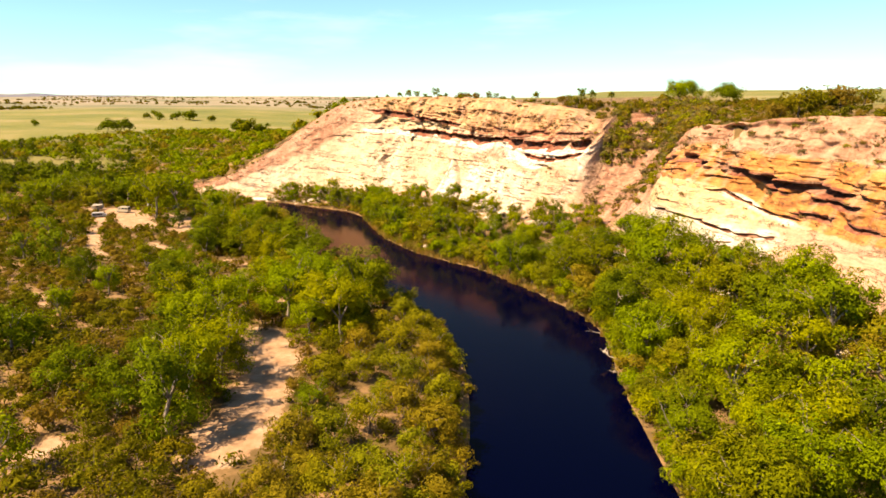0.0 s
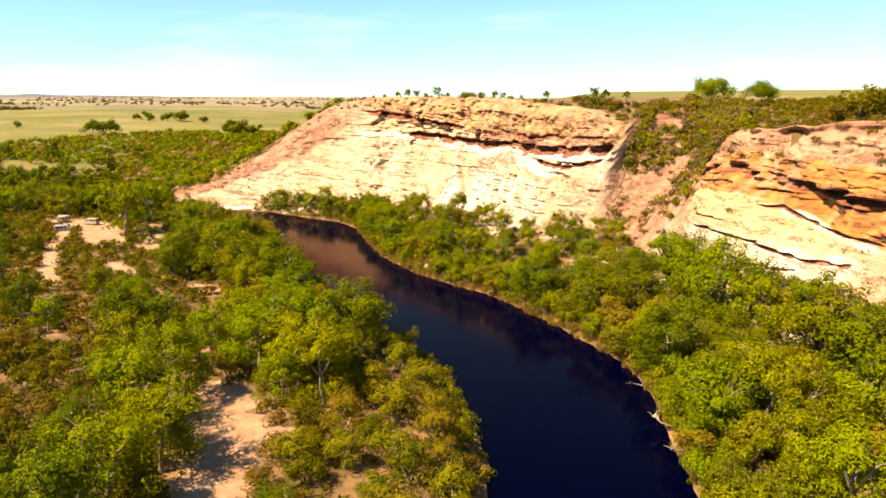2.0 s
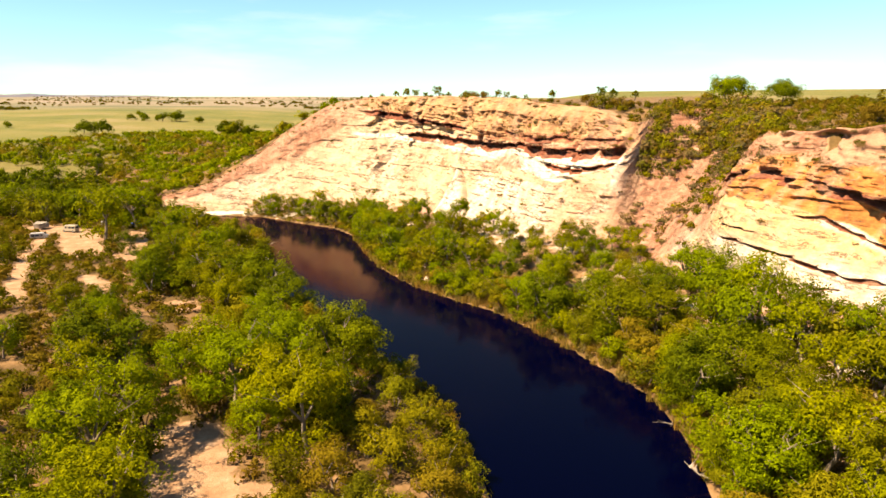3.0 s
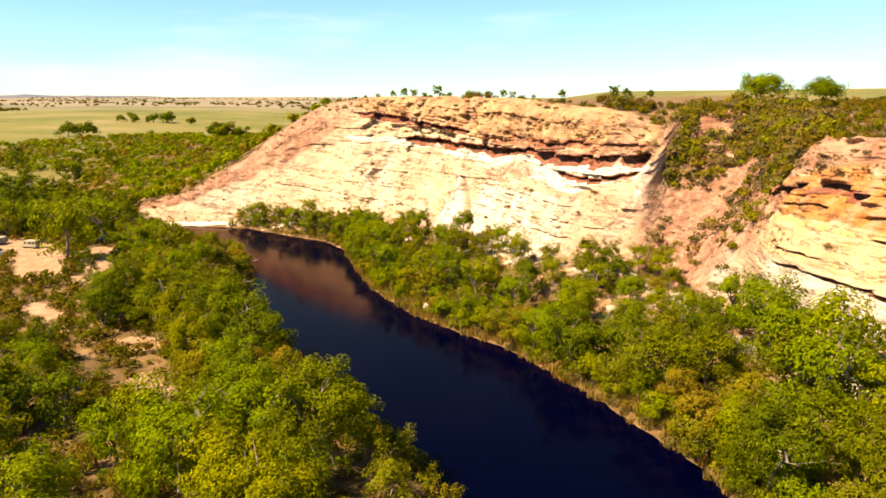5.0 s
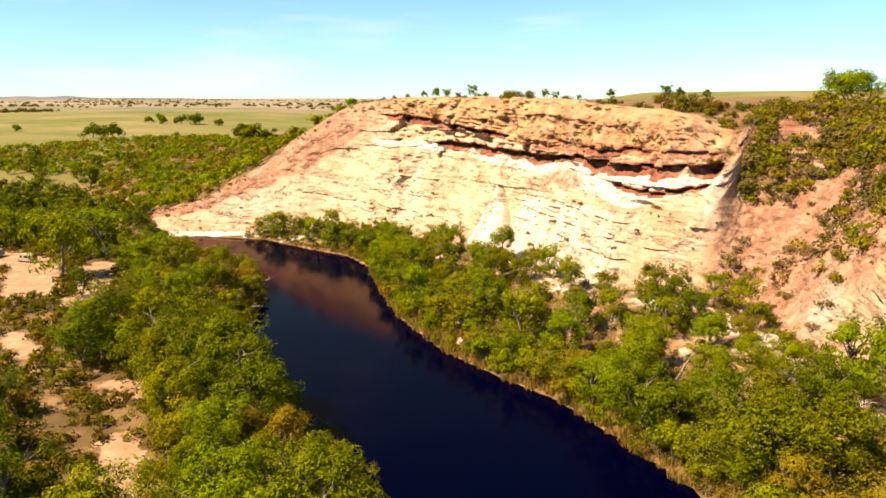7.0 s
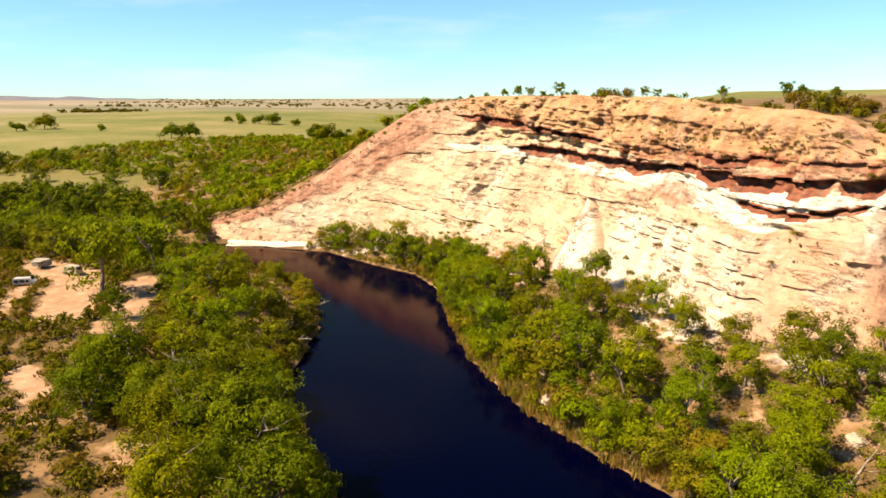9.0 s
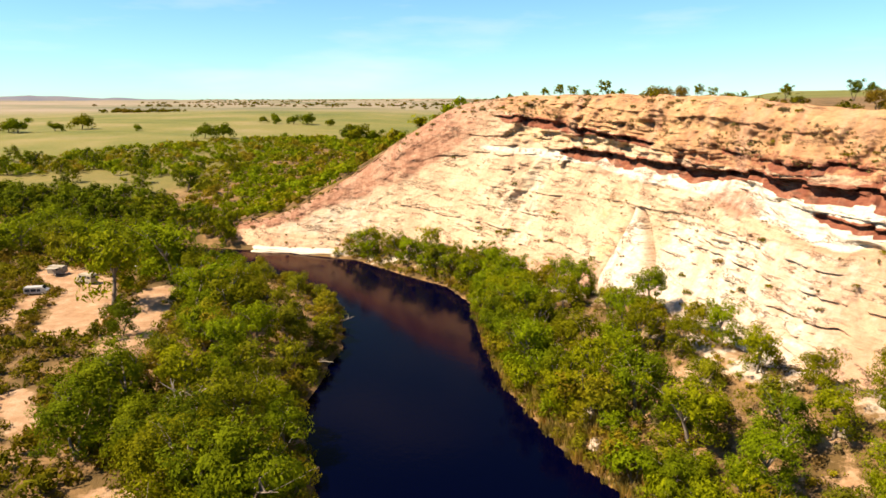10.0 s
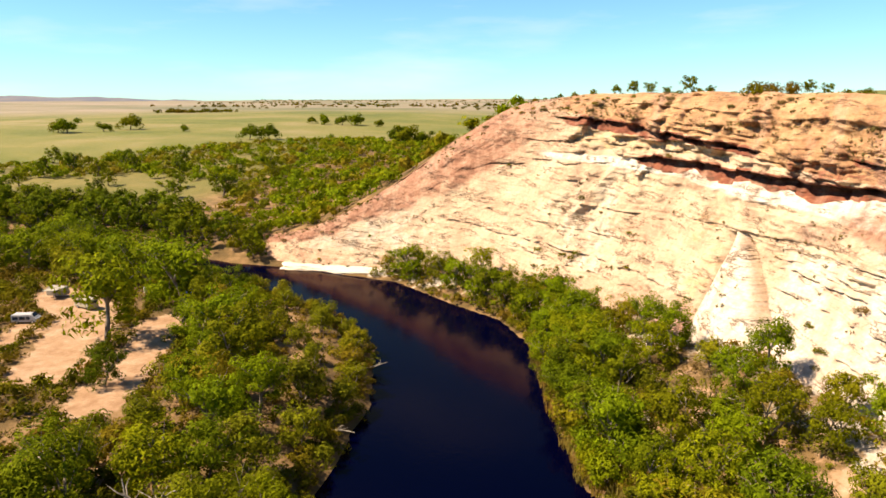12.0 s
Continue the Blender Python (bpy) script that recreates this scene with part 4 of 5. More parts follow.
# trees that stand out by themselves: x, y, size, kind, group
LONE = [(-97.5, 226.5, 1.45, GUM[0], "trees at the clearing"), (-84, 211, 0.62, GUM[1], "trees at the clearing"), (-97, 246, 1.35, GUM[2], "trees at the clearing"),
        (-103, 250, 1.3, GUM[4], "trees at the clearing"), (-112, 256, 1.2, GUM[3], "trees at the clearing"),
        (60, 107, 1.0, GUM[2], "trees below the cliff"), (56, 113, 0.75, GUM[4], "trees below the cliff"), (57, 101, 0.9, GUM[0], "trees below the cliff"),
        (85, 245, 0.98, PADDOCK[0], "paddock trees"), (98, 240, 0.78, PADDOCK[1], "paddock trees"),
        (-33.8, 76, 1.1, GUM[4], "trees by the track"), (-33.8, 84, 1.05, GUM[2], "trees by the track"), (-32.5, 92.5, 1.1, GUM[4], "trees by the track"), (-17, 109, 1.1, GUM[2], "trees by the track"),
        (-29, 121, 1.15, GUM[4], "trees by the track"), (-22, 116, 1.15, GUM[0], "trees by the track"), (-39, 102, 1.05, GUM[2], "trees by the track"), (-38, 111, 1.05, GUM[4], "trees by the track"),
        (-42, 92, 0.85, GUM[3], "trees by the track"), (-18, 121, 0.9, GUM[1], "trees by the track"), (-23, 127, 1.1, GUM[2], "trees by the track"), (-34, 129, 1.0, GUM[0], "trees by the track"),
        (-25, 134, 0.95, GUM[4], "trees by the track"), (-43, 82, 0.8, GUM[1], "trees by the track"), (-17, 81, 0.55, GUM[4], "trees by the track")]
for x, y, size, kind, group in LONE:
    plant(kind, x, y, size, x * 0.7 + y, group)
taken = [(x, y) for x, y, *rest in LONE]


def clear_of(x, y, gap):
    return all((x - a) ** 2 + (y - b) ** 2 > gap * gap for a, b in taken)


def screens_sand(x, y):
    """Places from which a tall tree would stand in front of a bare patch, for one who comes down the valley."""
    dx, dy = x + 2, y - 70
    r = np.hypot(dx, dy) + 1e-6
    return np.maximum(sandy(x + 5 * dx / r, y + 5 * dy / r, 0.5), sandy(x + 11 * dx / r, y + 11 * dy / r, 0.0)) * (y > 116)


# left bank: tall trees along the water
def left_bank(x, y):
    d = near_line(x, y, LEFT_BANK)[0]
    return dry_land(x, y) * ~behind_foot(x, y) * (d < 23) * (d > 2.0) * (1 - sandy(x, y, 2.2)) * (near_line(x, y, RIGHT_BANK)[0] > d) * (x < 12) * (x > -165) \
        * (1 - sandy(x * 1.14, y * 1.14, 0.0) * (y < 112)) * (1 - 0.75 * (fbm(x / 9, y / 9, 207, 2) > 0.58) * (y > 118)) * (1 - 0.85 * screens_sand(x, y))


for x, y in scatter(rng, (-165, 50, 10, 300), 12000, 4.7, left_bank):
    if not clear_of(x, y, 4.0):
        continue
    d = bank_distance(x, y, LEFT_BANK)
    brown = y < 122 or (d < 7 and y < 200)
    low_stand = y < 112
    if x > -118 and y > 216 and d < 15:
        plant(PAPERBARK[rng.integers(4)], x, y, rng.uniform(0.45, 0.75), rng.uniform(0, 6.28), "paperbarks along the river")
    elif low_stand:
        plant(PAPERBARK[rng.integers(4)], x, y, rng.uniform(0.6, 0.9), rng.uniform(0, 6.28), "paperbarks along the river")
    elif rng.uniform() < (0.22 if brown else 0.52):
        plant(GUM[(1, 3, 1, 3, 0, 2)[rng.integers(6)]], x, y, rng.uniform(0.72, 1.25) * (0.78 if d < 6 and y > 168 else 1.0), rng.uniform(0, 6.28), "trees along the river")
    else:
        plant(PAPERBARK[rng.integers(4)], x, y, rng.uniform(0.62, 1.15) * (0.85 if d < 6 else 1.0), rng.uniform(0, 6.28), "paperbarks along the river")


# right bank: between the water and the foot of the cliff
def right_strip_at(x, y):
    return inside(x, y, RIGHT_BANK[1:17] + FOOT[1:])


def right_bank(x, y):
    d = near_line(x, y, RIGHT_BANK)[0]
    gap = fbm(x / 11, y / 11, 123, 2)
    return right_strip_at(x, y) * (d > 1.5) * (1 - 0.78 * smooth(0.47, 0.57, gap) * (y > 160)) * (1 - 0.4 * smooth(13, 18, d) * (y > 150) * (y < 250)) * (near_line(x, y, FOOT)[0] > np.where((y < 152) & (y > 108), 4.5, 1.0))


for x, y in scatter(rng, (-75, 55, 75, 296), 9000, 5.0, right_bank):
    d = bank_distance(x, y, RIGHT_BANK)
    big = 1.1 if y < 165 else (0.80 if d < 10 else 0.70)
    if rng.uniform() < (0.62 if y < 240 else 0.35):
        plant(GUM[rng.integers(5)], x, y, big * rng.uniform(0.75, 1.1), rng.uniform(0, 6.28), "trees below the cliff")
    else:
        plant(PAPERBARK[rng.integers(4)], x, y, big * rng.uniform(0.75, 1.1), rng.uniform(0, 6.28), "paperbarks below the cliff")


# bushes that lean over the water on the same side
def right_lean(x, y):
    d = near_line(x, y, RIGHT_BANK)[0]
    return right_strip_at(x, y) * (d > 0.2) * (d < np.where(y < 150, 4.0, 6.5)) * (y < 245) * np.where(y < 150, 1.0, 0.35 + 0.65 * (fbm(x / 8, y / 8, 127, 2) > 0.42))


for x, y in scatter(rng, (-40, 58, 40, 246), 9000, 3.3, right_lean):
    plant(RIVER_BUSH[rng.integers(3)], x, y, rng.uniform(0.6, 1.15) * (1.25 if y < 150 else 1.0), rng.uniform(0, 6.28), "bushes along the bank")


# a dense belt close to the water below the main face
def far_belt(x, y):
    d = near_line(x, y, RIGHT_BANK)[0]
    return right_strip_at(x, y) * (d > 1.2) * (d < 8.5) * (y > 226) * (y < 291) * (x > -68)


for x, y in scatter(rng, (-70, 224, 0, 292), 3000, 3.9, far_belt):
    plant(GUM[rng.integers(5)], x, y, rng.uniform(0.48, 0.72), rng.uniform(0, 6.28), "trees below the cliff")


# left flat: dark low scrub with gaps
def flat(x, y):
    d = near_line(x, y, LEFT_BANK)[0]
    return dry_land(x, y) * ~behind_foot(x, y) * (d > 16) * (x < 0) * (1 - sandy(x, y, 0.3)) * (fbm(x / 13, y / 13, 77, 3) > 0.27) * (y < 275) * (x > -0.78 * y - 30) * (1 - sandy(x * 1.09, y * 1.09, 0.0) * (y < 112))


WATTLE_FORMS = [shrub_cloud(600 + k, 2.3, 3.2, 14, 11, 0.41) for k in range(4)]
rest, count = [], 0
for x, y in scatter(rng, (-250, 45, -15, 285), 20000, 3.4, flat):
    if not clear_of(x, y, 3.0):
        continue
    if rng.uniform() < (0.06 if x < -75 or y < 95 else 0.12) * (1 - one(screens_sand, x, y)):
        plant(GUM[rng.integers(5)], x, y, rng.uniform(0.6, 0.95), rng.uniform(0, 6.28), "trees on the flat")
    elif y < 128 and count < 280:
        count += 1
        plant(WATTLE[rng.integers(4)], x, y, rng.uniform(0.75, 1.2), rng.uniform(0, 6.28), "wattles on the flat")
    else:
        rest.append((x, y, ground_z(x, y) - 0.2, rng.uniform(0.75, 1.2)))
stuff("scrub", "dense dark olive scrub on the river flat", "scrub", rest, WATTLE_FORMS, M_SCRUB)


# beyond the river: a tall row on the bank, then scrub up to the paddocks
def far_row(x, y):
    d = near_line(x, y, RIGHT_BANK)[0]
    return dry_land(x, y) * (y > 294) * (x < -112) * (d < 16) * (d > 1.5) * ~behind_foot(x, y)


for x, y in scatter(rng, (-330, 294, -105, 345), 3000, 5.0, far_row):
    plant(SMALL[rng.integers(3)], x, y, rng.uniform(0.95, 1.35) * (0.7 if x > -135 else 1.0), rng.uniform(0, 6.28), "trees on the far bank")


def near_row(x, y):
    d = near_line(x, y, LEFT_BANK)[0]
    return dry_land(x, y) * (x < -112) * (y > 255) * (d < 14) * (d > 1.5) * (near_line(x, y, RIGHT_BANK)[0] > d)


for x, y in scatter(rng, (-250, 250, -112, 300), 2000, 5.2, near_row):
    plant(SMALL[rng.integers(3)], x, y, rng.uniform(0.8, 1.2), rng.uniform(0, 6.28), "trees on the near bank")


def beyond(x, y):
    d = near_line(x, y, RIGHT_BANK)[0]
    open_ground = (fbm(x / 22, y / 12, 131, 3) > 0.40) * (x < -178) * (y > 340) * (y < 402) | (fbm(x / 16, y / 12, 133, 2) > 0.60) * (x < -150)
    return dry_land(x, y) * (d > 12) * ~inside(x, y, FOOT[:5] + TOP[:5][::-1]) * (y > 300) * (y < scrub_limit(x) + 24 * (fbm(x / 20, y / 20, 137, 3) - 0.5)) * (x < -48 + 0.45 * (y - 330)) \
        * (near_line(x, y, TOP)[0] > 1.5) * ~open_ground * (0.35 + 0.65 * (fbm(x / 9, y / 9, 139, 2) > 0.40))


FAR_FORMS = [shrub_cloud(700 + k, 2.7, 3.6, 11, 9, 0.58) for k in range(4)]
green, olive = [], []
for x, y in scatter(rng, (-420, 296, 40, 600), 30000, 3.9, beyond):
    z = ground_z(x, y) - 0.2
    if fbm(x / 14, y / 14, 141, 2) > 0.52 or (x > -120 and y < 400 and rng.uniform() < 0.45):
        green.append((x, y, z, rng.uniform(0.75, 1.75)))
    else:
        olive.append((x, y, z, rng.uniform(0.6, 1.6)))
stuff("far_scrub", "yellow-green bushes on the slope beyond the river", "scrub", green, FAR_FORMS, M_GUM)
stuff("far_scrub", "olive-brown scrub on the slope beyond the river", "scrub", olive, FAR_FORMS, M_OLIVE)

# scattered trees in the open ground beyond the river
for x, y in scatter(rng, (-330, 325, -165, 430), 60, 13, lambda x, y: 0.9 + 0 * x):
    plant(SMALL[rng.integers(3)], x, y, rng.uniform(0.7, 1.1), rng.uniform(0, 6.28), "trees beyond the river", label="spreading green tree on open pasture")

# paddock bushes
for x, y, size in ((-113, 301, 0.9), (-108, 303, 0.7), (-117, 305, 1.0), (-104, 300, 0.5), (-110, 309, 0.9), (-101, 310, 0.8), (-121, 300, 0.8)):
    plant(RIVER_BUSH[int(abs(x)) % 3], x, y, size, x, "bushes along the bank")
PADDOCK_BUSH = [plant_kind("paddock_bush", "rounded dark green bush in the dry paddock", "bush",
                           *tree_meshes("paddockbush", 480 + k, 3.8, 2.8, 24, 44, 0.36, M_DARKGUM, M_DARKBARK, 0.03, 2, sides=5, mound=True)) for k in range(3)]
for x, y, size in ((-160, 562, 2.2), (-168, 566, 2.0), (-150, 566, 1.6), (-270, 735, 2.2), (-283, 732, 1.6), (-300, 730, 1.5), (-315, 735, 1.2), (-245, 730, 1.3), (-400, 590, 2.3),
                   (-420, 548, 2.3), (-432, 552, 1.8), (-405, 568, 1.5), (-268, 548, 1.9), (-258, 558, 2.0), (-331, 792, 1.2), (-350, 590, 1.0)):
    plant(PADDOCK_BUSH[int(abs(x) + y) % 3], x, y, 1.3 * size, x, "paddock bushes")


# the gully and the rim of the plateau
def rim_scrub(x, y):
    d = near_line(x, y, TOP)[0]
    top = inside(x, y, TOP + FAR_CLOSE)
    gully = (x > 50) * (x < 128) * (y > 120) * (y < 262) * ((x - 0.25 * (y - 150) > 52) | (y > 195))
    return top * (d > 1.0) * np.where(gully, 1.0 * ((d < 34) | ((y > 185) * (fbm(x / 12, y / 12, 177, 2) > 0.4))), 0.10 * (d < 22)) * (x < 150) * (y > 90)


dark = []
for x, y in scatter(rng, (-60, 90, 150, 360), 14000, 2.7, rim_scrub):
    if rng.uniform() < 0.2:
        shrub((0, 1, 2, 3)[rng.integers(4)], x, y, rng.uniform(0.7, 1.4), "bushes on the cliff top")
    else:
        dark.append((x, y, ground_z(x, y) - 0.2, rng.uniform(0.5, 0.95)))
stuff("scrub", "dark heath covering the plateau edge", "scrub", dark, WATTLE_FORMS, M_SCRUB)
for x, y, size in ((44, 254, 1.1), (48, 251, 1.35), (52, 249, 1.1), (56, 252, 0.9), (7, 285, 1.2), (9.5, 286, 1.0), (13, 283, 0.9), (84, 173, 1.4), (88, 171, 1.8), (93, 172, 1.9), (98, 170, 1.7), (104, 171, 1.3)):
    plant(WATTLE[int(abs(x) + y) % 4], x, y, size, x, "bushes on the plateau", label="round dark green bush on the cliff top")
for k, (x, y, size) in enumerate(((-12, 318, 0.42), (-20, 322, 0.35), (-16, 324, 0.45), (-26, 325, 0.3), (-3, 312, 0.5), (1, 309, 0.33), (-8, 316, 0.3), (-31, 327, 0.28), (-35, 328, 0.22),
                                    (20, 300, 0.4), (23, 298, 0.34), (40, 300, 0.45), (66, 330, 0.6), (72, 334, 0.55), (80, 330, 0.5), (30, 296, 0.25))):
    plant(SPINDLY[k % 2], x, y, size, k, "small trees on the cliff top")

# bushes rooted on the cliff's slopes and shelves
for k in range(230):
    i = rng.integers(len(S))
    r = red[i, 0]
    u = rng.uniform(0.03, 0.97) if r > 0.5 else (rng.uniform(0.82, 0.98) if rng.uniform() < 0.55 else rng.uniform(0.02, 0.62))
    if r < 0.5 and u < 0.62 and rng.uniform() < 0.6:
        u = rng.uniform(0.0, 0.15)
    j = int(np.argmin(np.abs(U - u)))
    if py[i, j] < 85:
        continue
    shrub((0, 3, 2, 3)[rng.integers(4)] if r > 0.5 else (3, 3, 2, 1)[rng.integers(4)], float(px[i, j]), float(py[i, j]), rng.uniform(0.35, 0.8) + (0.4 if r > 0.5 else 0), "bushes on the cliff", z=float(zz[i, j]))
for k in range(70):
    i = rng.integers(len(S))
    if S[i] < RUN[13] or py[i, 0] < 85:
        continue
    j = int(np.argmin(np.abs(U - rng.uniform(0.84, 1.0))))
    shrub((3, 1, 3)[rng.integers(3)], float(px[i, j]), float(py[i, j]), rng.uniform(0.5, 0.95), "bushes on the cliff", z=float(zz[i, j]))
heath = []
for k in range(17000):
    i = rng.integers(len(S))
    j = int(np.argmin(np.abs(U - rng.uniform(0.0, 1.0) ** 0.55)))
    if red[i, 0] < 0.45 or S[i] < 208 or S[i] > 262 or rng.uniform() > 0.22 + 0.78 * smooth(0.38, 0.70, U[j] - 0.25 * smooth(228, 246, S[i])):
        continue
    if fbm(np.array([S[i] / 9]), np.array([zz[i, j] / 6]), 171, 3)[0] < 0.52 - 0.14 * smooth(0.35, 0.55, U[j]):
        continue
    heath.append((float(px[i, j]), float(py[i, j]), float(zz[i, j]) - 0.3, rng.uniform(0.35, 1.6)))
HEATH_FORMS = [shrub_cloud(650 + k, 2.0, 2.2, 9, 8, 0.36) for k in range(4)]
tufts = []
for k in range(4600):
    i = rng.integers(len(S))
    if py[i, 0] < 85:
        continue
    j = int(np.argmin(np.abs(U - (rng.uniform(0.78, 1.0) if rng.uniform() < 0.8 else rng.uniform(0.0, 0.5)))))
    if fbm(np.array([S[i] / 8]), np.array([zz[i, j] / 4]), 173, 3)[0] < 0.5:
        continue
    tufts.append((float(px[i, j]), float(py[i, j]), float(zz[i, j]) - 0.15, rng.uniform(0.14, 0.5)))
TUFT_FORMS = [shrub_cloud(670 + k, 1.6, 1.5, 4, 9, 0.4) for k in range(4)]
stuff("dry_tufts", "dry grey-brown tufts dotting the cliff", "tufts", tufts, TUFT_FORMS, M_DRY)
stuff("dry_heath", "dry brown heath on the gully slopes", "scrub", heath[::3], HEATH_FORMS, M_DRY)
stuff("heath", "dark brown-olive heath on the gully slopes", "scrub", heath[1::3], HEATH_FORMS, M_SCRUB)
stuff("heath", "olive heath on the gully slopes", "scrub", heath[2::3], HEATH_FORMS, M_OLIVE)

# undergrowth and reeds
UNDER_FORMS = [shrub_cloud(800 + k, 1.3, 1.3, 8, 11, 0.22) for k in range(4)]
under = [(x, y, ground_z(x, y) - 0.15, rng.uniform(0.6, 1.5)) for x, y in scatter(rng, (-75, 60, 75, 296), 16000, 1.9, lambda x, y: right_strip_at(x, y) * (0.35 + 0.65 * (fbm(x / 6, y / 6, 261, 2) > 0.45)))]
stuff("undergrowth", "tangled olive undergrowth below the cliff", "undergrowth", under[::2], UNDER_FORMS, M_OLIVE)
stuff("undergrowth", "dry straw-coloured undergrowth below the cliff", "undergrowth", under[1::2], UNDER_FORMS, M_DRY)

# bushes that hang over the water's edge, and the golden reeds
EDGE_FORMS = [shrub_cloud(850 + k, 1.6, 2.6, 14, 24, 0.19) for k in range(4)]


def left_edge(x, y):
    d = near_line(x, y, LEFT_BANK)[0]
    return dry_land(x, y) * (d < 3.2) * (y > 55) * (x > -130)


def right_edge(x, y):
    d = near_line(x, y, RIGHT_BANK)[0]
    return right_strip_at(x, y) * (d < 3.0) * (y > 60)


edge = [(x, y, ground_z(x, y) - 0.2, rng.uniform(0.7, 1.35)) for x, y in scatter(rng, (-130, 55, 12, 300), 40000, 1.7, left_edge)]
edge += [(x, y, ground_z(x, y) - 0.2, rng.uniform(0.55, 1.1)) for x, y in scatter(rng, (-75, 60, 40, 296), 24000, 1.9, right_edge)]
stuff("bank_scrub", "olive bushes leaning over the water's edge", "scrub", edge[::2], EDGE_FORMS, M_OLIVE)
stuff("bank_scrub", "brownish bushes leaning over the water's edge", "scrub", edge[1::2], EDGE_FORMS, M_SCRUB)


def reed_tuft(seed):
    """A tuft of upright blades."""
    rng = np.random.default_rng(seed)
    n = 46
    w, r = rng.uniform(0, 6.28, n), 0.8 * np.sqrt(rng.uniform(0, 1, n))
    base = np.stack([r * np.cos(w), r * np.sin(w), np.zeros(n)], 1)
    tip = base + np.stack([rng.normal(size=n) * 0.28, rng.normal(size=n) * 0.28, rng.uniform(0.9, 1.7, n)], 1)
    side = np.stack([np.cos(w * 3.1), np.sin(w * 3.1), 0 * w], 1) * 0.07
    return np.stack([base - side, base + side, tip + side * 0.3, tip - side * 0.3], 1).reshape(-1, 3), np.arange(n * 4).reshape(-1, 4)


def reed_bed(x, y):
    d = near_line(x, y, RIGHT_BANK)[0]
    return (right_strip_at(x, y) | (d < 0.7)) * (d < 5.0) * (y > 110) * (y < 250) * (0.35 + 0.65 * (y > 150) * (y < 236))


reeds = [(x, y, max(ground_z(x, y), -0.3) - 0.1, rng.uniform(0.7, 1.25)) for x, y in scatter(rng, (-45, 105, 36, 252), 30000, 1.0, reed_bed)]
stuff("reeds", "golden dry reeds fringing the river bank", "reeds", reeds, [reed_tuft(900 + k) for k in range(4)], M_REED)

# undergrowth on the flat between the trees
low_green = [(x, y, ground_z(x, y) - 0.15, rng.uniform(0.7, 1.8)) for x, y in scatter(rng, (-170, 50, 5, 270), 16000, 2.4,
             lambda x, y: dry_land(x, y) * ~behind_foot(x, y) * (1 - sandy(x, y, -0.5)) * (x > -0.78 * y - 20) * (near_line(x, y, LEFT_BANK)[0] > 2) * (x < 5) * 0.8)]
stuff("undergrowth", "low brown-olive undergrowth on the flat", "undergrowth", low_green, UNDER_FORMS, M_SCRUB)

# scrub along the river behind the start of the flight
def upstream(x, y):
    return dry_land(x, y) * ~behind_foot(x, y) * (fbm(x / 18, y / 18, 211, 3) > 0.36)


up = [(x, y, ground_z(x, y) - 0.2, rng.uniform(0.7, 1.5)) for x, y in scatter(rng, (-150, -150, 74, 56), 12000, 3.7, upstream)]
stuff("scrub", "olive scrub along the upstream river banks", "scrub", up, FAR_FORMS, M_SCRUB)

# far woods and hedges beyond the paddocks
WOOD_FORMS = [shrub_cloud(950 + k, 5.0, 7.0, 8, 9, 1.5) for k in range(4)]


def wood_line(x, y):
    r = np.hypot(x, y)
    band = fbm(x / 260, y / 90, 191, 3)
    return (band > 0.58) * (r > 1350) * (x < 0.05 * y + 100) * (x > -0.58 * y) * 0.5 * smooth(1300, 1800, r)


woods = [(x, y, ground_z(x, y) - 0.5, rng.uniform(0.45, 0.9)) for x, y in scatter(rng, (-2300, 900, 300, 3200), 9000, 11, wood_line)]
for cx, cy, n, wide in ((-640, 985, 34, 26), (-610, 1000, 14, 20), (-900, 1450, 24, 60), (-200, 1350, 40, 90), (-60, 1300, 40, 70), (-420, 1500, 40, 120), (-600, 1700, 40, 150), (-250, 1750, 40, 120), (-1000, 1900, 40, 160)):
    woods += [(a, b, ground_z(a, b) - 0.5, rng.uniform(0.6, 1.15)) for a, b in zip(rng.normal(cx, wide, n), rng.normal(cy, wide * 0.35, n))]
stuff("far_woods", "dark tree belts on the distant rises", "woods", woods, WOOD_FORMS, M_SCRUB)

# low hills on the horizon, the blue of distance haze put into their colour
hx, hr = np.meshgrid(np.radians(np.linspace(60, 150, 120)), np.array([0.0, 0.4, 1.0, 1.5]))
crest = 22 + 55 * fbm(hx * 9, hx * 0 + 1.5, 221, 4) * smooth(1.25, 1.9, hx) + 20 * fbm(hx * 40, hx * 0, 222, 3)
hz = 20 + crest * np.array([0.0, 0.55, 1.0, 0.6])[:, None]
dist = 5200 + 700 * hr
M_HILL, hn, hl, hb = material("haze_tinted_hills", 0.95)
hl.new(ramp(hn, hl, noise_at(hn, hl, 0.004, 6), [(0.35, (0.075, 0.080, 0.105)), (0.65, (0.135, 0.115, 0.105))]), hb.inputs["Base Color"])
hills = new("backdrop", mesh_of("backdrop", np.stack([(dist * np.cos(hx)).ravel(), (dist * np.sin(hx)).ravel(), hz.ravel()], 1), grid_faces(4, 120), M_HILL, True))
tagged(hills, "hazy blue hills along the far horizon", "hills", kind="structure")

# ---------------------------------------------------------------- dead wood
M_DEAD = bark_material("bleached_wood", (0.14, 0.105, 0.072), (0.30, 0.25, 0.19))


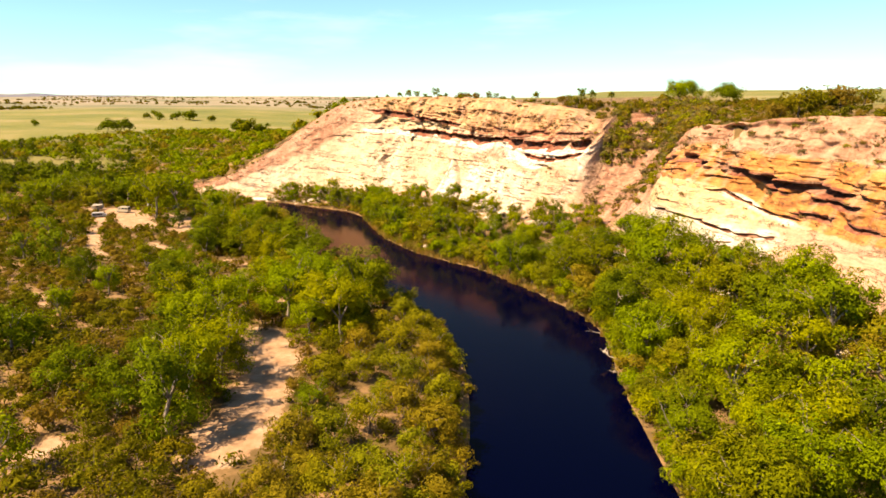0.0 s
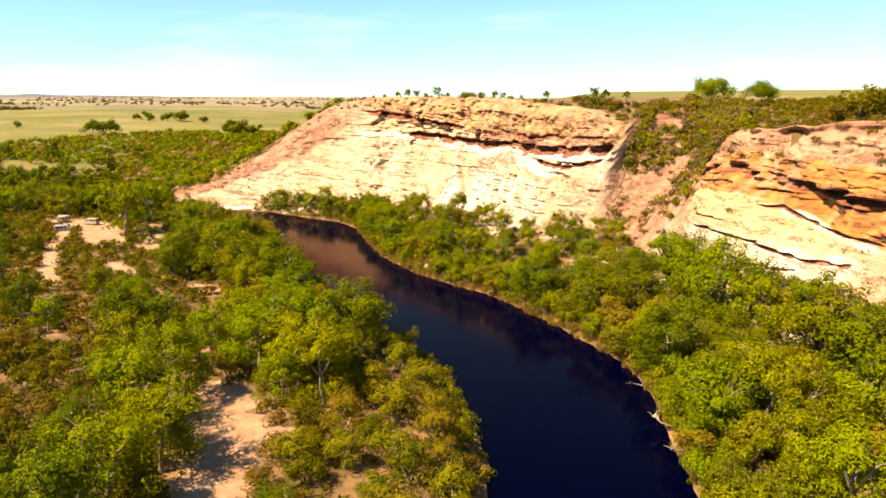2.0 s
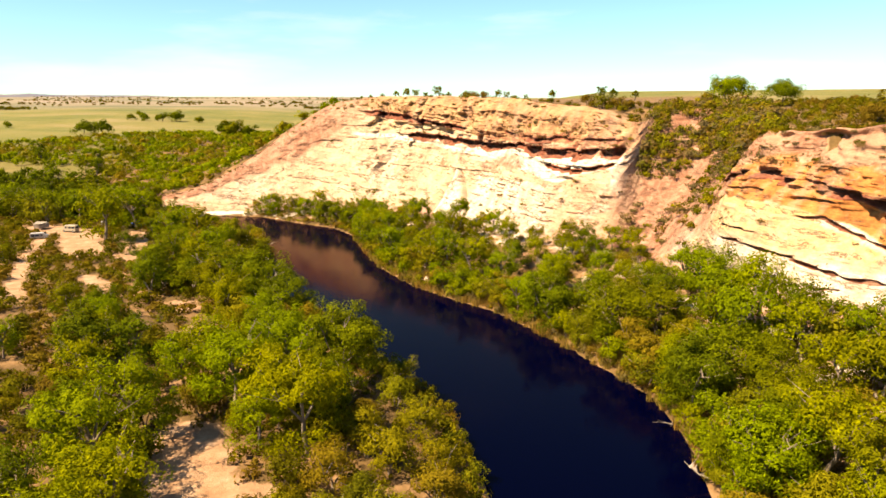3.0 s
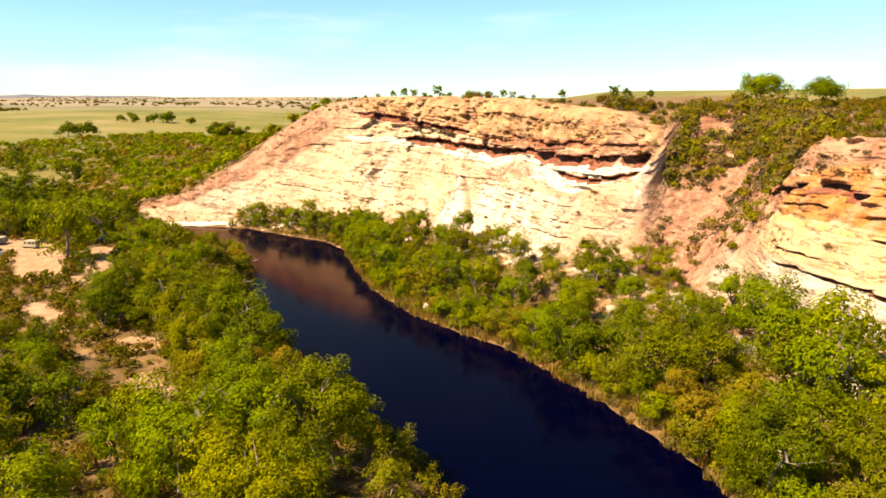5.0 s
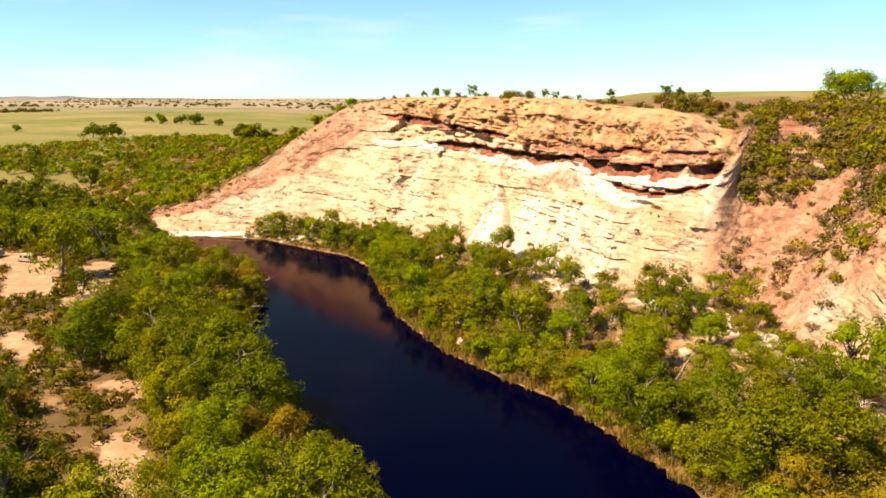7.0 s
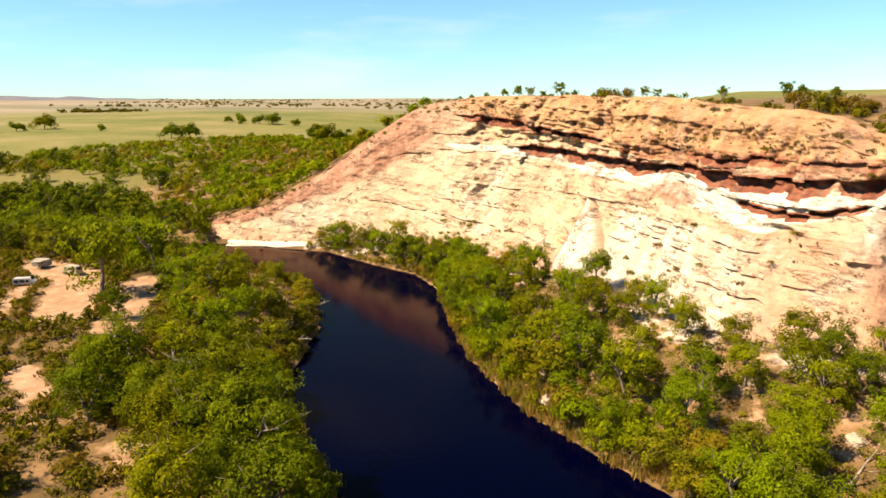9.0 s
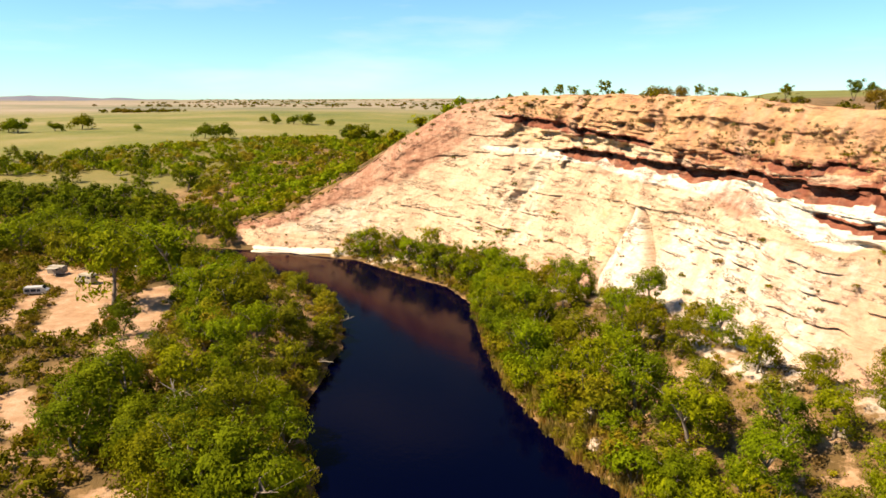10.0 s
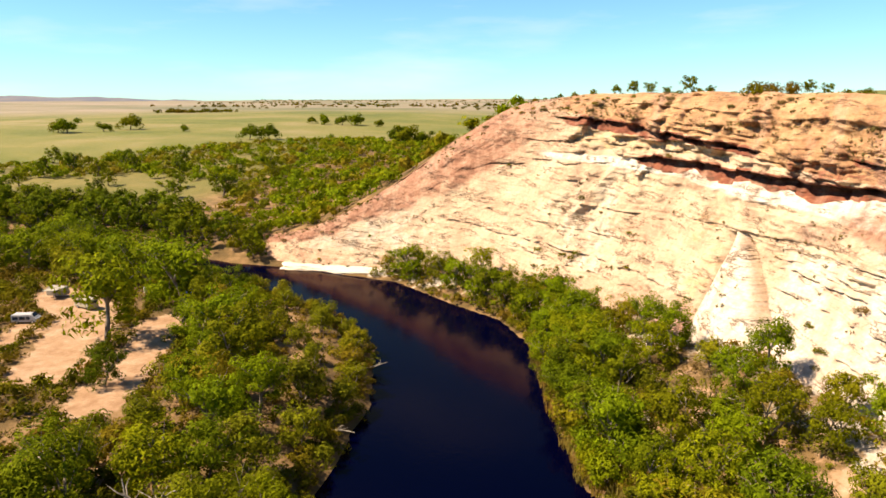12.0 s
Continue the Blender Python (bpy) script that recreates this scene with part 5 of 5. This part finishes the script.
def dead_wood(seed, long, rise, limbs):
    """A bleached trunk with bare, crooked limbs, rooted at the origin; rise: 1 upright, 0 lying."""
    rng = np.random.default_rng(seed)
    way = np.array((math.sqrt(max(0.0, 1 - rise * rise)), 0.0, rise))
    path = [way * long * f + rng.normal(size=3) * 0.04 * long * f for f in (0.0, 0.3, 0.6, 1.0)]
    r = 0.02 * long + 0.03
    wood = [tube(path, [r * 1.3, r, r * 0.7, r * 0.25], 6)]
    for k in range(limbs):
        f = rng.uniform(0.25, 0.85)
        root = way * long * f
        w = rng.uniform(0, 6.28)
        out = np.array((math.cos(w), math.sin(w), rng.uniform(0.2, 0.9))) * long * rng.uniform(0.18, 0.38)
        wood.append(tube([root, root + out * 0.5 + rng.normal(size=3) * 0.03 * long, root + out], [r * 0.5, r * 0.32, r * 0.1], 4))
    return mesh_of("dead_wood", *grown(wood), M_DEAD, True)


DEAD_LABELS = {"dead_tree": "bare bleached dead tree among the scrub", "fallen_log": "pale fallen log lying among the trees", "dead_branch": "bleached dead branch leaning over the water"}
for k, (kind, x, y, up, long, rise, turn) in enumerate((("dead_tree", 68, 226, 0.0, 6.0, 0.85, 0.5), ("dead_tree", 63, 230, 0.0, 4.5, 0.8, 2.0), ("dead_tree", -18, 69, 0.0, 4.2, 0.9, 1.0), ("dead_tree", -53, 181, 0.0, 8.0, 0.92, 2.5),
                                                        ("dead_tree", -56, 184, 0.0, 7.0, 0.85, 0.3), ("fallen_log", -65, 178, 1.0, 8.5, 0.22, -0.4), ("dead_branch", 30.6, 122, 0.1, 4.0, 0.3, 3.4), ("dead_branch", 30.4, 107, 0.1, 4.5, 0.35, 2.8),
                                                        ("dead_branch", 29.8, 100, 0.1, 4.0, 0.25, 3.0), ("dead_branch", -54, 233, 0.2, 4.0, 0.3, 0.2), ("dead_branch", -50, 212, 0.2, 4.5, 0.25, -0.3), ("dead_tree", 51, 128, 0.0, 6.5, 0.8, 1.4),
                                                        ("dead_tree", 26, 172, 0.0, 5.5, 0.85, 0.0), ("fallen_log", 36, 168, 0.5, 6.0, 0.2, 1.0))):
    log = new(kind, dead_wood(1000 + k, long, rise, 7 if kind == "dead_tree" else 4))
    log.matrix_basis = Matrix.LocRotScale((x, y, ground_z(x, y) + up - 0.15), Euler((0, 0, turn)), (1, 1, 1))
    tagged(log, DEAD_LABELS[kind], "dead tree" if kind == "dead_tree" else "dead wood", "dead wood by the river")

# ---------------------------------------------------------------- rock shelf, boulders and the camp
def part(name, bm, mat, parent=None, label="", smooth_faces=False):
    me = bpy.data.meshes.new(name)
    bm.to_mesh(me)
    bm.free()
    me.materials.append(mat)
    if smooth_faces:
        for p in me.polygons:
            p.use_smooth = True
    ob = new(name, me)
    ob.parent = parent
    return tagged(ob, label)


def box(size, centre, bevel=0.0, segments=2):
    bm = bmesh.new()
    bmesh.ops.create_cube(bm, size=1.0, matrix=Matrix.Translation(centre) @ Matrix.Diagonal((*size, 1)))
    if bevel:
        bmesh.ops.bevel(bm, geom=bm.edges[:], offset=bevel, segments=segments, affect="EDGES")
    return bm


def rod(a, b, radius, segments=10):
    a, b = Vector(a), Vector(b)
    bm = bmesh.new()
    m = Matrix.Translation((a + b) / 2) @ (b - a).to_track_quat("Z", "Y").to_matrix().to_4x4()
    bmesh.ops.create_cone(bm, cap_ends=True, segments=segments, radius1=radius, radius2=radius, depth=(b - a).length, matrix=m)
    return bm


M_SHELF = plain_material("pale_shelf_rock", (0.50, 0.42, 0.31), 0.9)
M_BOULDER = plain_material("pale_boulder", (0.34, 0.26, 0.18), 0.9)
M_PAINT = plain_material("cream_paint", (0.33, 0.28, 0.19), 0.4)
M_GLASS = plain_material("dark_window", (0.02, 0.025, 0.03), 0.08)
M_TYRE = plain_material("tyre_rubber", (0.02, 0.02, 0.02), 0.85)
M_STEEL = plain_material("steel", (0.45, 0.45, 0.45), 0.35, 0.8)
M_BLUE = plain_material("blue_canvas", (0.03, 0.08, 0.42), 0.7)
M_GREY = plain_material("grey_canvas", (0.27, 0.23, 0.17), 0.8)
M_WHITE = plain_material("white_plastic", (0.33, 0.31, 0.28), 0.5)


def rock(name, label, category, group, size, place, seed, mat, turn=0.0):
    """A weathered block: a cube cut up and pushed about."""
    bm = bmesh.new()
    bmesh.ops.create_icosphere(bm, subdivisions=3, radius=1.0)
    for v in bm.verts:
        p = v.co.copy()
        k = 1.0 / max(abs(p.x), abs(p.y), abs(p.z)) ** 0.55
        lump = noise.noise(p * 1.3 + Vector((seed, 0, 0))) * 0.28 + noise.noise(p * 3.1 + Vector((0, seed, 0))) * 0.12
        v.co = p * k * (1 + lump)
        v.co = Vector((v.co.x * size[0], v.co.y * size[1], v.co.z * size[2]))
    ob = part(name, bm, mat)
    ob.matrix_basis = Matrix.Translation(place) @ Matrix.Rotation(turn, 4, "Z")
    return tagged(ob, label, category, group)


# pale shelf at the water's edge, in three long slabs
for k, (x, y, sx, sy, turn) in enumerate(((-95, 295.2, 8.0, 3.2, 0.02), (-82, 294.2, 8.5, 3.4, -0.05), (-73, 292.5, 5.5, 2.6, -0.25))):
    rock("rock_shelf", "flat chalk-white rock shelf at the water's edge", "rock", "rock shelves", (sx, sy, 0.9), (x, y, 0.25), 3.0 + k, M_SHELF, turn)
for k in range(16):
    x = -104 + 2.2 * k + random.uniform(-0.6, 0.6)
    s = random.uniform(0.5, 1.3)
    rock("boulder", "pinkish sandstone boulder by the water", "boulder", "boulders at the shelf", (s, s * 0.8, s * 0.6), (x, 297.5 + random.uniform(0, 3) - 0.08 * k, 1.3 + random.uniform(0, 1.2)), 20.0 + k, M_BOULDER, random.uniform(0, 3))
for x, y, s in ((-5, 217, 1.3), (-3, 220, 1.0), (-6, 199, 1.5), (-3, 176, 1.4), (-5, 193, 1.3), (-11, 221, 1.2), (-14, 226, 1.0), (1, 208, 1.1), (9, 203, 1.4), (30, 180, 1.5), (36, 176, 1.2),
                (40, 172, 1.6), (22, 192, 1.3), (16, 200, 1.2), (48, 140, 1.6), (50, 128, 1.3), (45, 150, 1.2), (33, 190, 1.0)):
    rock("boulder", "pale fallen boulder among the bushes", "boulder", "boulders below the cliff", (s * 0.8, s * 0.6, s * 0.45), (x, y, ground_z(x, y) + 0.1 * s), x + y, M_BOULDER, x)


def wheel(parent, x, y, r=0.34, w=0.2):
    bm = bmesh.new()
    m = Matrix.Translation((x, y, r)) @ Matrix.Rotation(math.pi / 2, 4, "X")
    bmesh.ops.create_cone(bm, cap_ends=True, segments=20, radius1=r, radius2=r, depth=w, matrix=m)
    bmesh.ops.bevel(bm, geom=bm.edges[:], offset=0.03, segments=1, affect="EDGES")
    tyre = part("wheel", bm, M_TYRE, parent)
    side = 1 if y > 0 else -1
    part("rim", rod((x, y + side * 0.06, r), (x, y + side * (w / 2 + 0.012), r), r * 0.58, 14), M_STEEL, tyre, "steel rim")


def side_profile(points, width, bevel=0.06):
    """A body drawn from the side, points x, z, and given a width."""
    bm = bmesh.new()
    a = [bm.verts.new((x, -width / 2, z)) for x, z in points]
    b = [bm.verts.new((x, width / 2, z)) for x, z in points]
    bm.faces.new(a)
    bm.faces.new(b[::-1])
    for k in range(len(points)):
        bm.faces.new((a[k - 1], b[k - 1], b[k], a[k]))
    bmesh.ops.recalc_face_normals(bm, faces=bm.faces[:])
    bmesh.ops.bevel(bm, geom=bm.edges[:], offset=bevel, segments=2, affect="EDGES")
    return bm


def camper_van(x, y, turn, label, body, length=4.9, tall=2.15):
    van = new("camper_van")
    h = length / 2
    part("body", side_profile([(-h, 0.35), (h, 0.35), (h, 0.95), (h - 0.45, 1.15), (h - 1.05, tall - 0.08), (h - 1.3, tall), (-h + 0.1, tall), (-h, tall - 0.2)], 1.8, 0.08), body, van)
    for s in (-1, 1):
        for cx, wide in ((-h + 0.75, 0.95), (-h + 1.95, 1.05), (h - 1.62, 0.62)):
            part("window", box((wide, 0.03, 0.55), (cx, s * 0.905, tall - 0.62), 0.012), M_GLASS, van)
        for cx in (-h + 0.95, h - 0.95):
            wheel(van, cx, s * 0.82)
        part("headlight", box((0.04, 0.3, 0.16), (h + 0.01, s * 0.6, 0.78), 0.012), M_STEEL, van)
    pane = box((0.03, 1.45, 0.72), (0, 0, 0), 0.012)
    glass = part("windscreen", pane, M_GLASS, van)
    glass.matrix_basis = pose(h - 0.74, 0, 1.60, 0, -32.5, 0)
    part("bumper", box((0.14, 1.75, 0.2), (h + 0.02, 0, 0.45), 0.04), M_STEEL, van)
    part("rear_window", box((0.03, 1.3, 0.5), (-h - 0.006, 0, tall - 0.55), 0.012), M_GLASS, van)
    van.matrix_basis = pose(x, y, ground_z(x, y) + 0.02, 0, 0, turn)
    return tagged(van, label, "van", "camp vehicles")


def camper_trailer(x, y, turn):
    trailer = new("camper_trailer")
    part("body", side_profile([(-1.9, 0.5), (1.8, 0.5), (2.0, 1.0), (1.7, 2.1), (-1.6, 2.25), (-1.95, 1.6)], 2.0, 0.1), M_GREY, trailer, "pale canvas-grey body")
    for s in (-1, 1):
        wheel(trailer, -0.1, s * 0.95, 0.33)
        part("window", box((0.9, 0.03, 0.5), (0.2, s * 1.005, 1.55), 0.012), M_GLASS, trailer)
        part("drawbar", rod((1.8, s * 0.6, 0.5), (3.0, 0, 0.5), 0.04), M_STEEL, trailer)
    awning = part("awning", box((2.6, 1.9, 0.05), (0, -1.95, 2.05), 0.015), M_GREY, trailer, "stretched pale awning")
    for cx in (-1.2, 1.2):
        part("pole", rod((cx, -2.8, 0.0), (cx, -2.8, 2.04), 0.02, 6), M_STEEL, awning)
    trailer.matrix_basis = pose(x, y, ground_z(x, y) + 0.02, 0, 0, turn)
    return tagged(trailer, "pale camper trailer with an awning on the clearing", "trailer", "camp vehicles")


def ridge_tent(x, y, turn):
    tent = new("tent")
    bm = side_profile([(-1.6, 0.02), (1.6, 0.02), (1.45, 0.8), (0.0, 2.05), (-1.45, 0.8)], 3.4, 0.08)
    part("fly", bm, M_BLUE, tent)
    part("door_flap", box((0.9, 0.03, 1.15), (0, -1.715, 0.62), 0.01), M_BLUE, tent)
    for s in (-1, 1):
        part("guy_rope", rod((s * 1.4, -1.7, 0.85), (s * 2.3, -2.4, 0.0), 0.012, 5), M_WHITE, tent)
        part("guy_rope", rod((s * 1.4, 1.7, 0.85), (s * 2.3, 2.4, 0.0), 0.012, 5), M_WHITE, tent)
    tent.matrix_basis = pose(x, y, ground_z(x, y) + 0.02, 0, 0, turn)
    return tagged(tent, "bright blue canvas tent under the gum trees", "tent")


def litter_bin(x, y):
    bin_ = new("litter_bin")
    bm = bmesh.new()
    bmesh.ops.create_cone(bm, cap_ends=True, segments=16, radius1=0.30, radius2=0.36, depth=1.1, matrix=Matrix.Translation((0, 0, 0.55)))
    part("drum", bm, M_WHITE, bin_)
    bm = bmesh.new()
    bmesh.ops.create_cone(bm, cap_ends=True, segments=16, radius1=0.39, radius2=0.30, depth=0.12, matrix=Matrix.Translation((0, 0, 1.16)))
    part("lid", bm, M_WHITE, bin_)
    bin_.matrix_basis = pose(x, y, ground_z(x, y) + 0.02)
    return tagged(bin_, "white drum litter bin at the clearing's edge", "bin", "litter bins")


camper_van(-115, 240.8, 168, "cream camper van parked on the sandy clearing", M_PAINT)
camper_van(-118.5, 230.5, 20, "white station wagon style van beside a bush", M_WHITE, 4.6, 1.7)
camper_trailer(-126.5, 245.5, 10)
ridge_tent(-99.5, 251.5, 35)
litter_bin(-111, 252.5)
litter_bin(-109.4, 252.0)
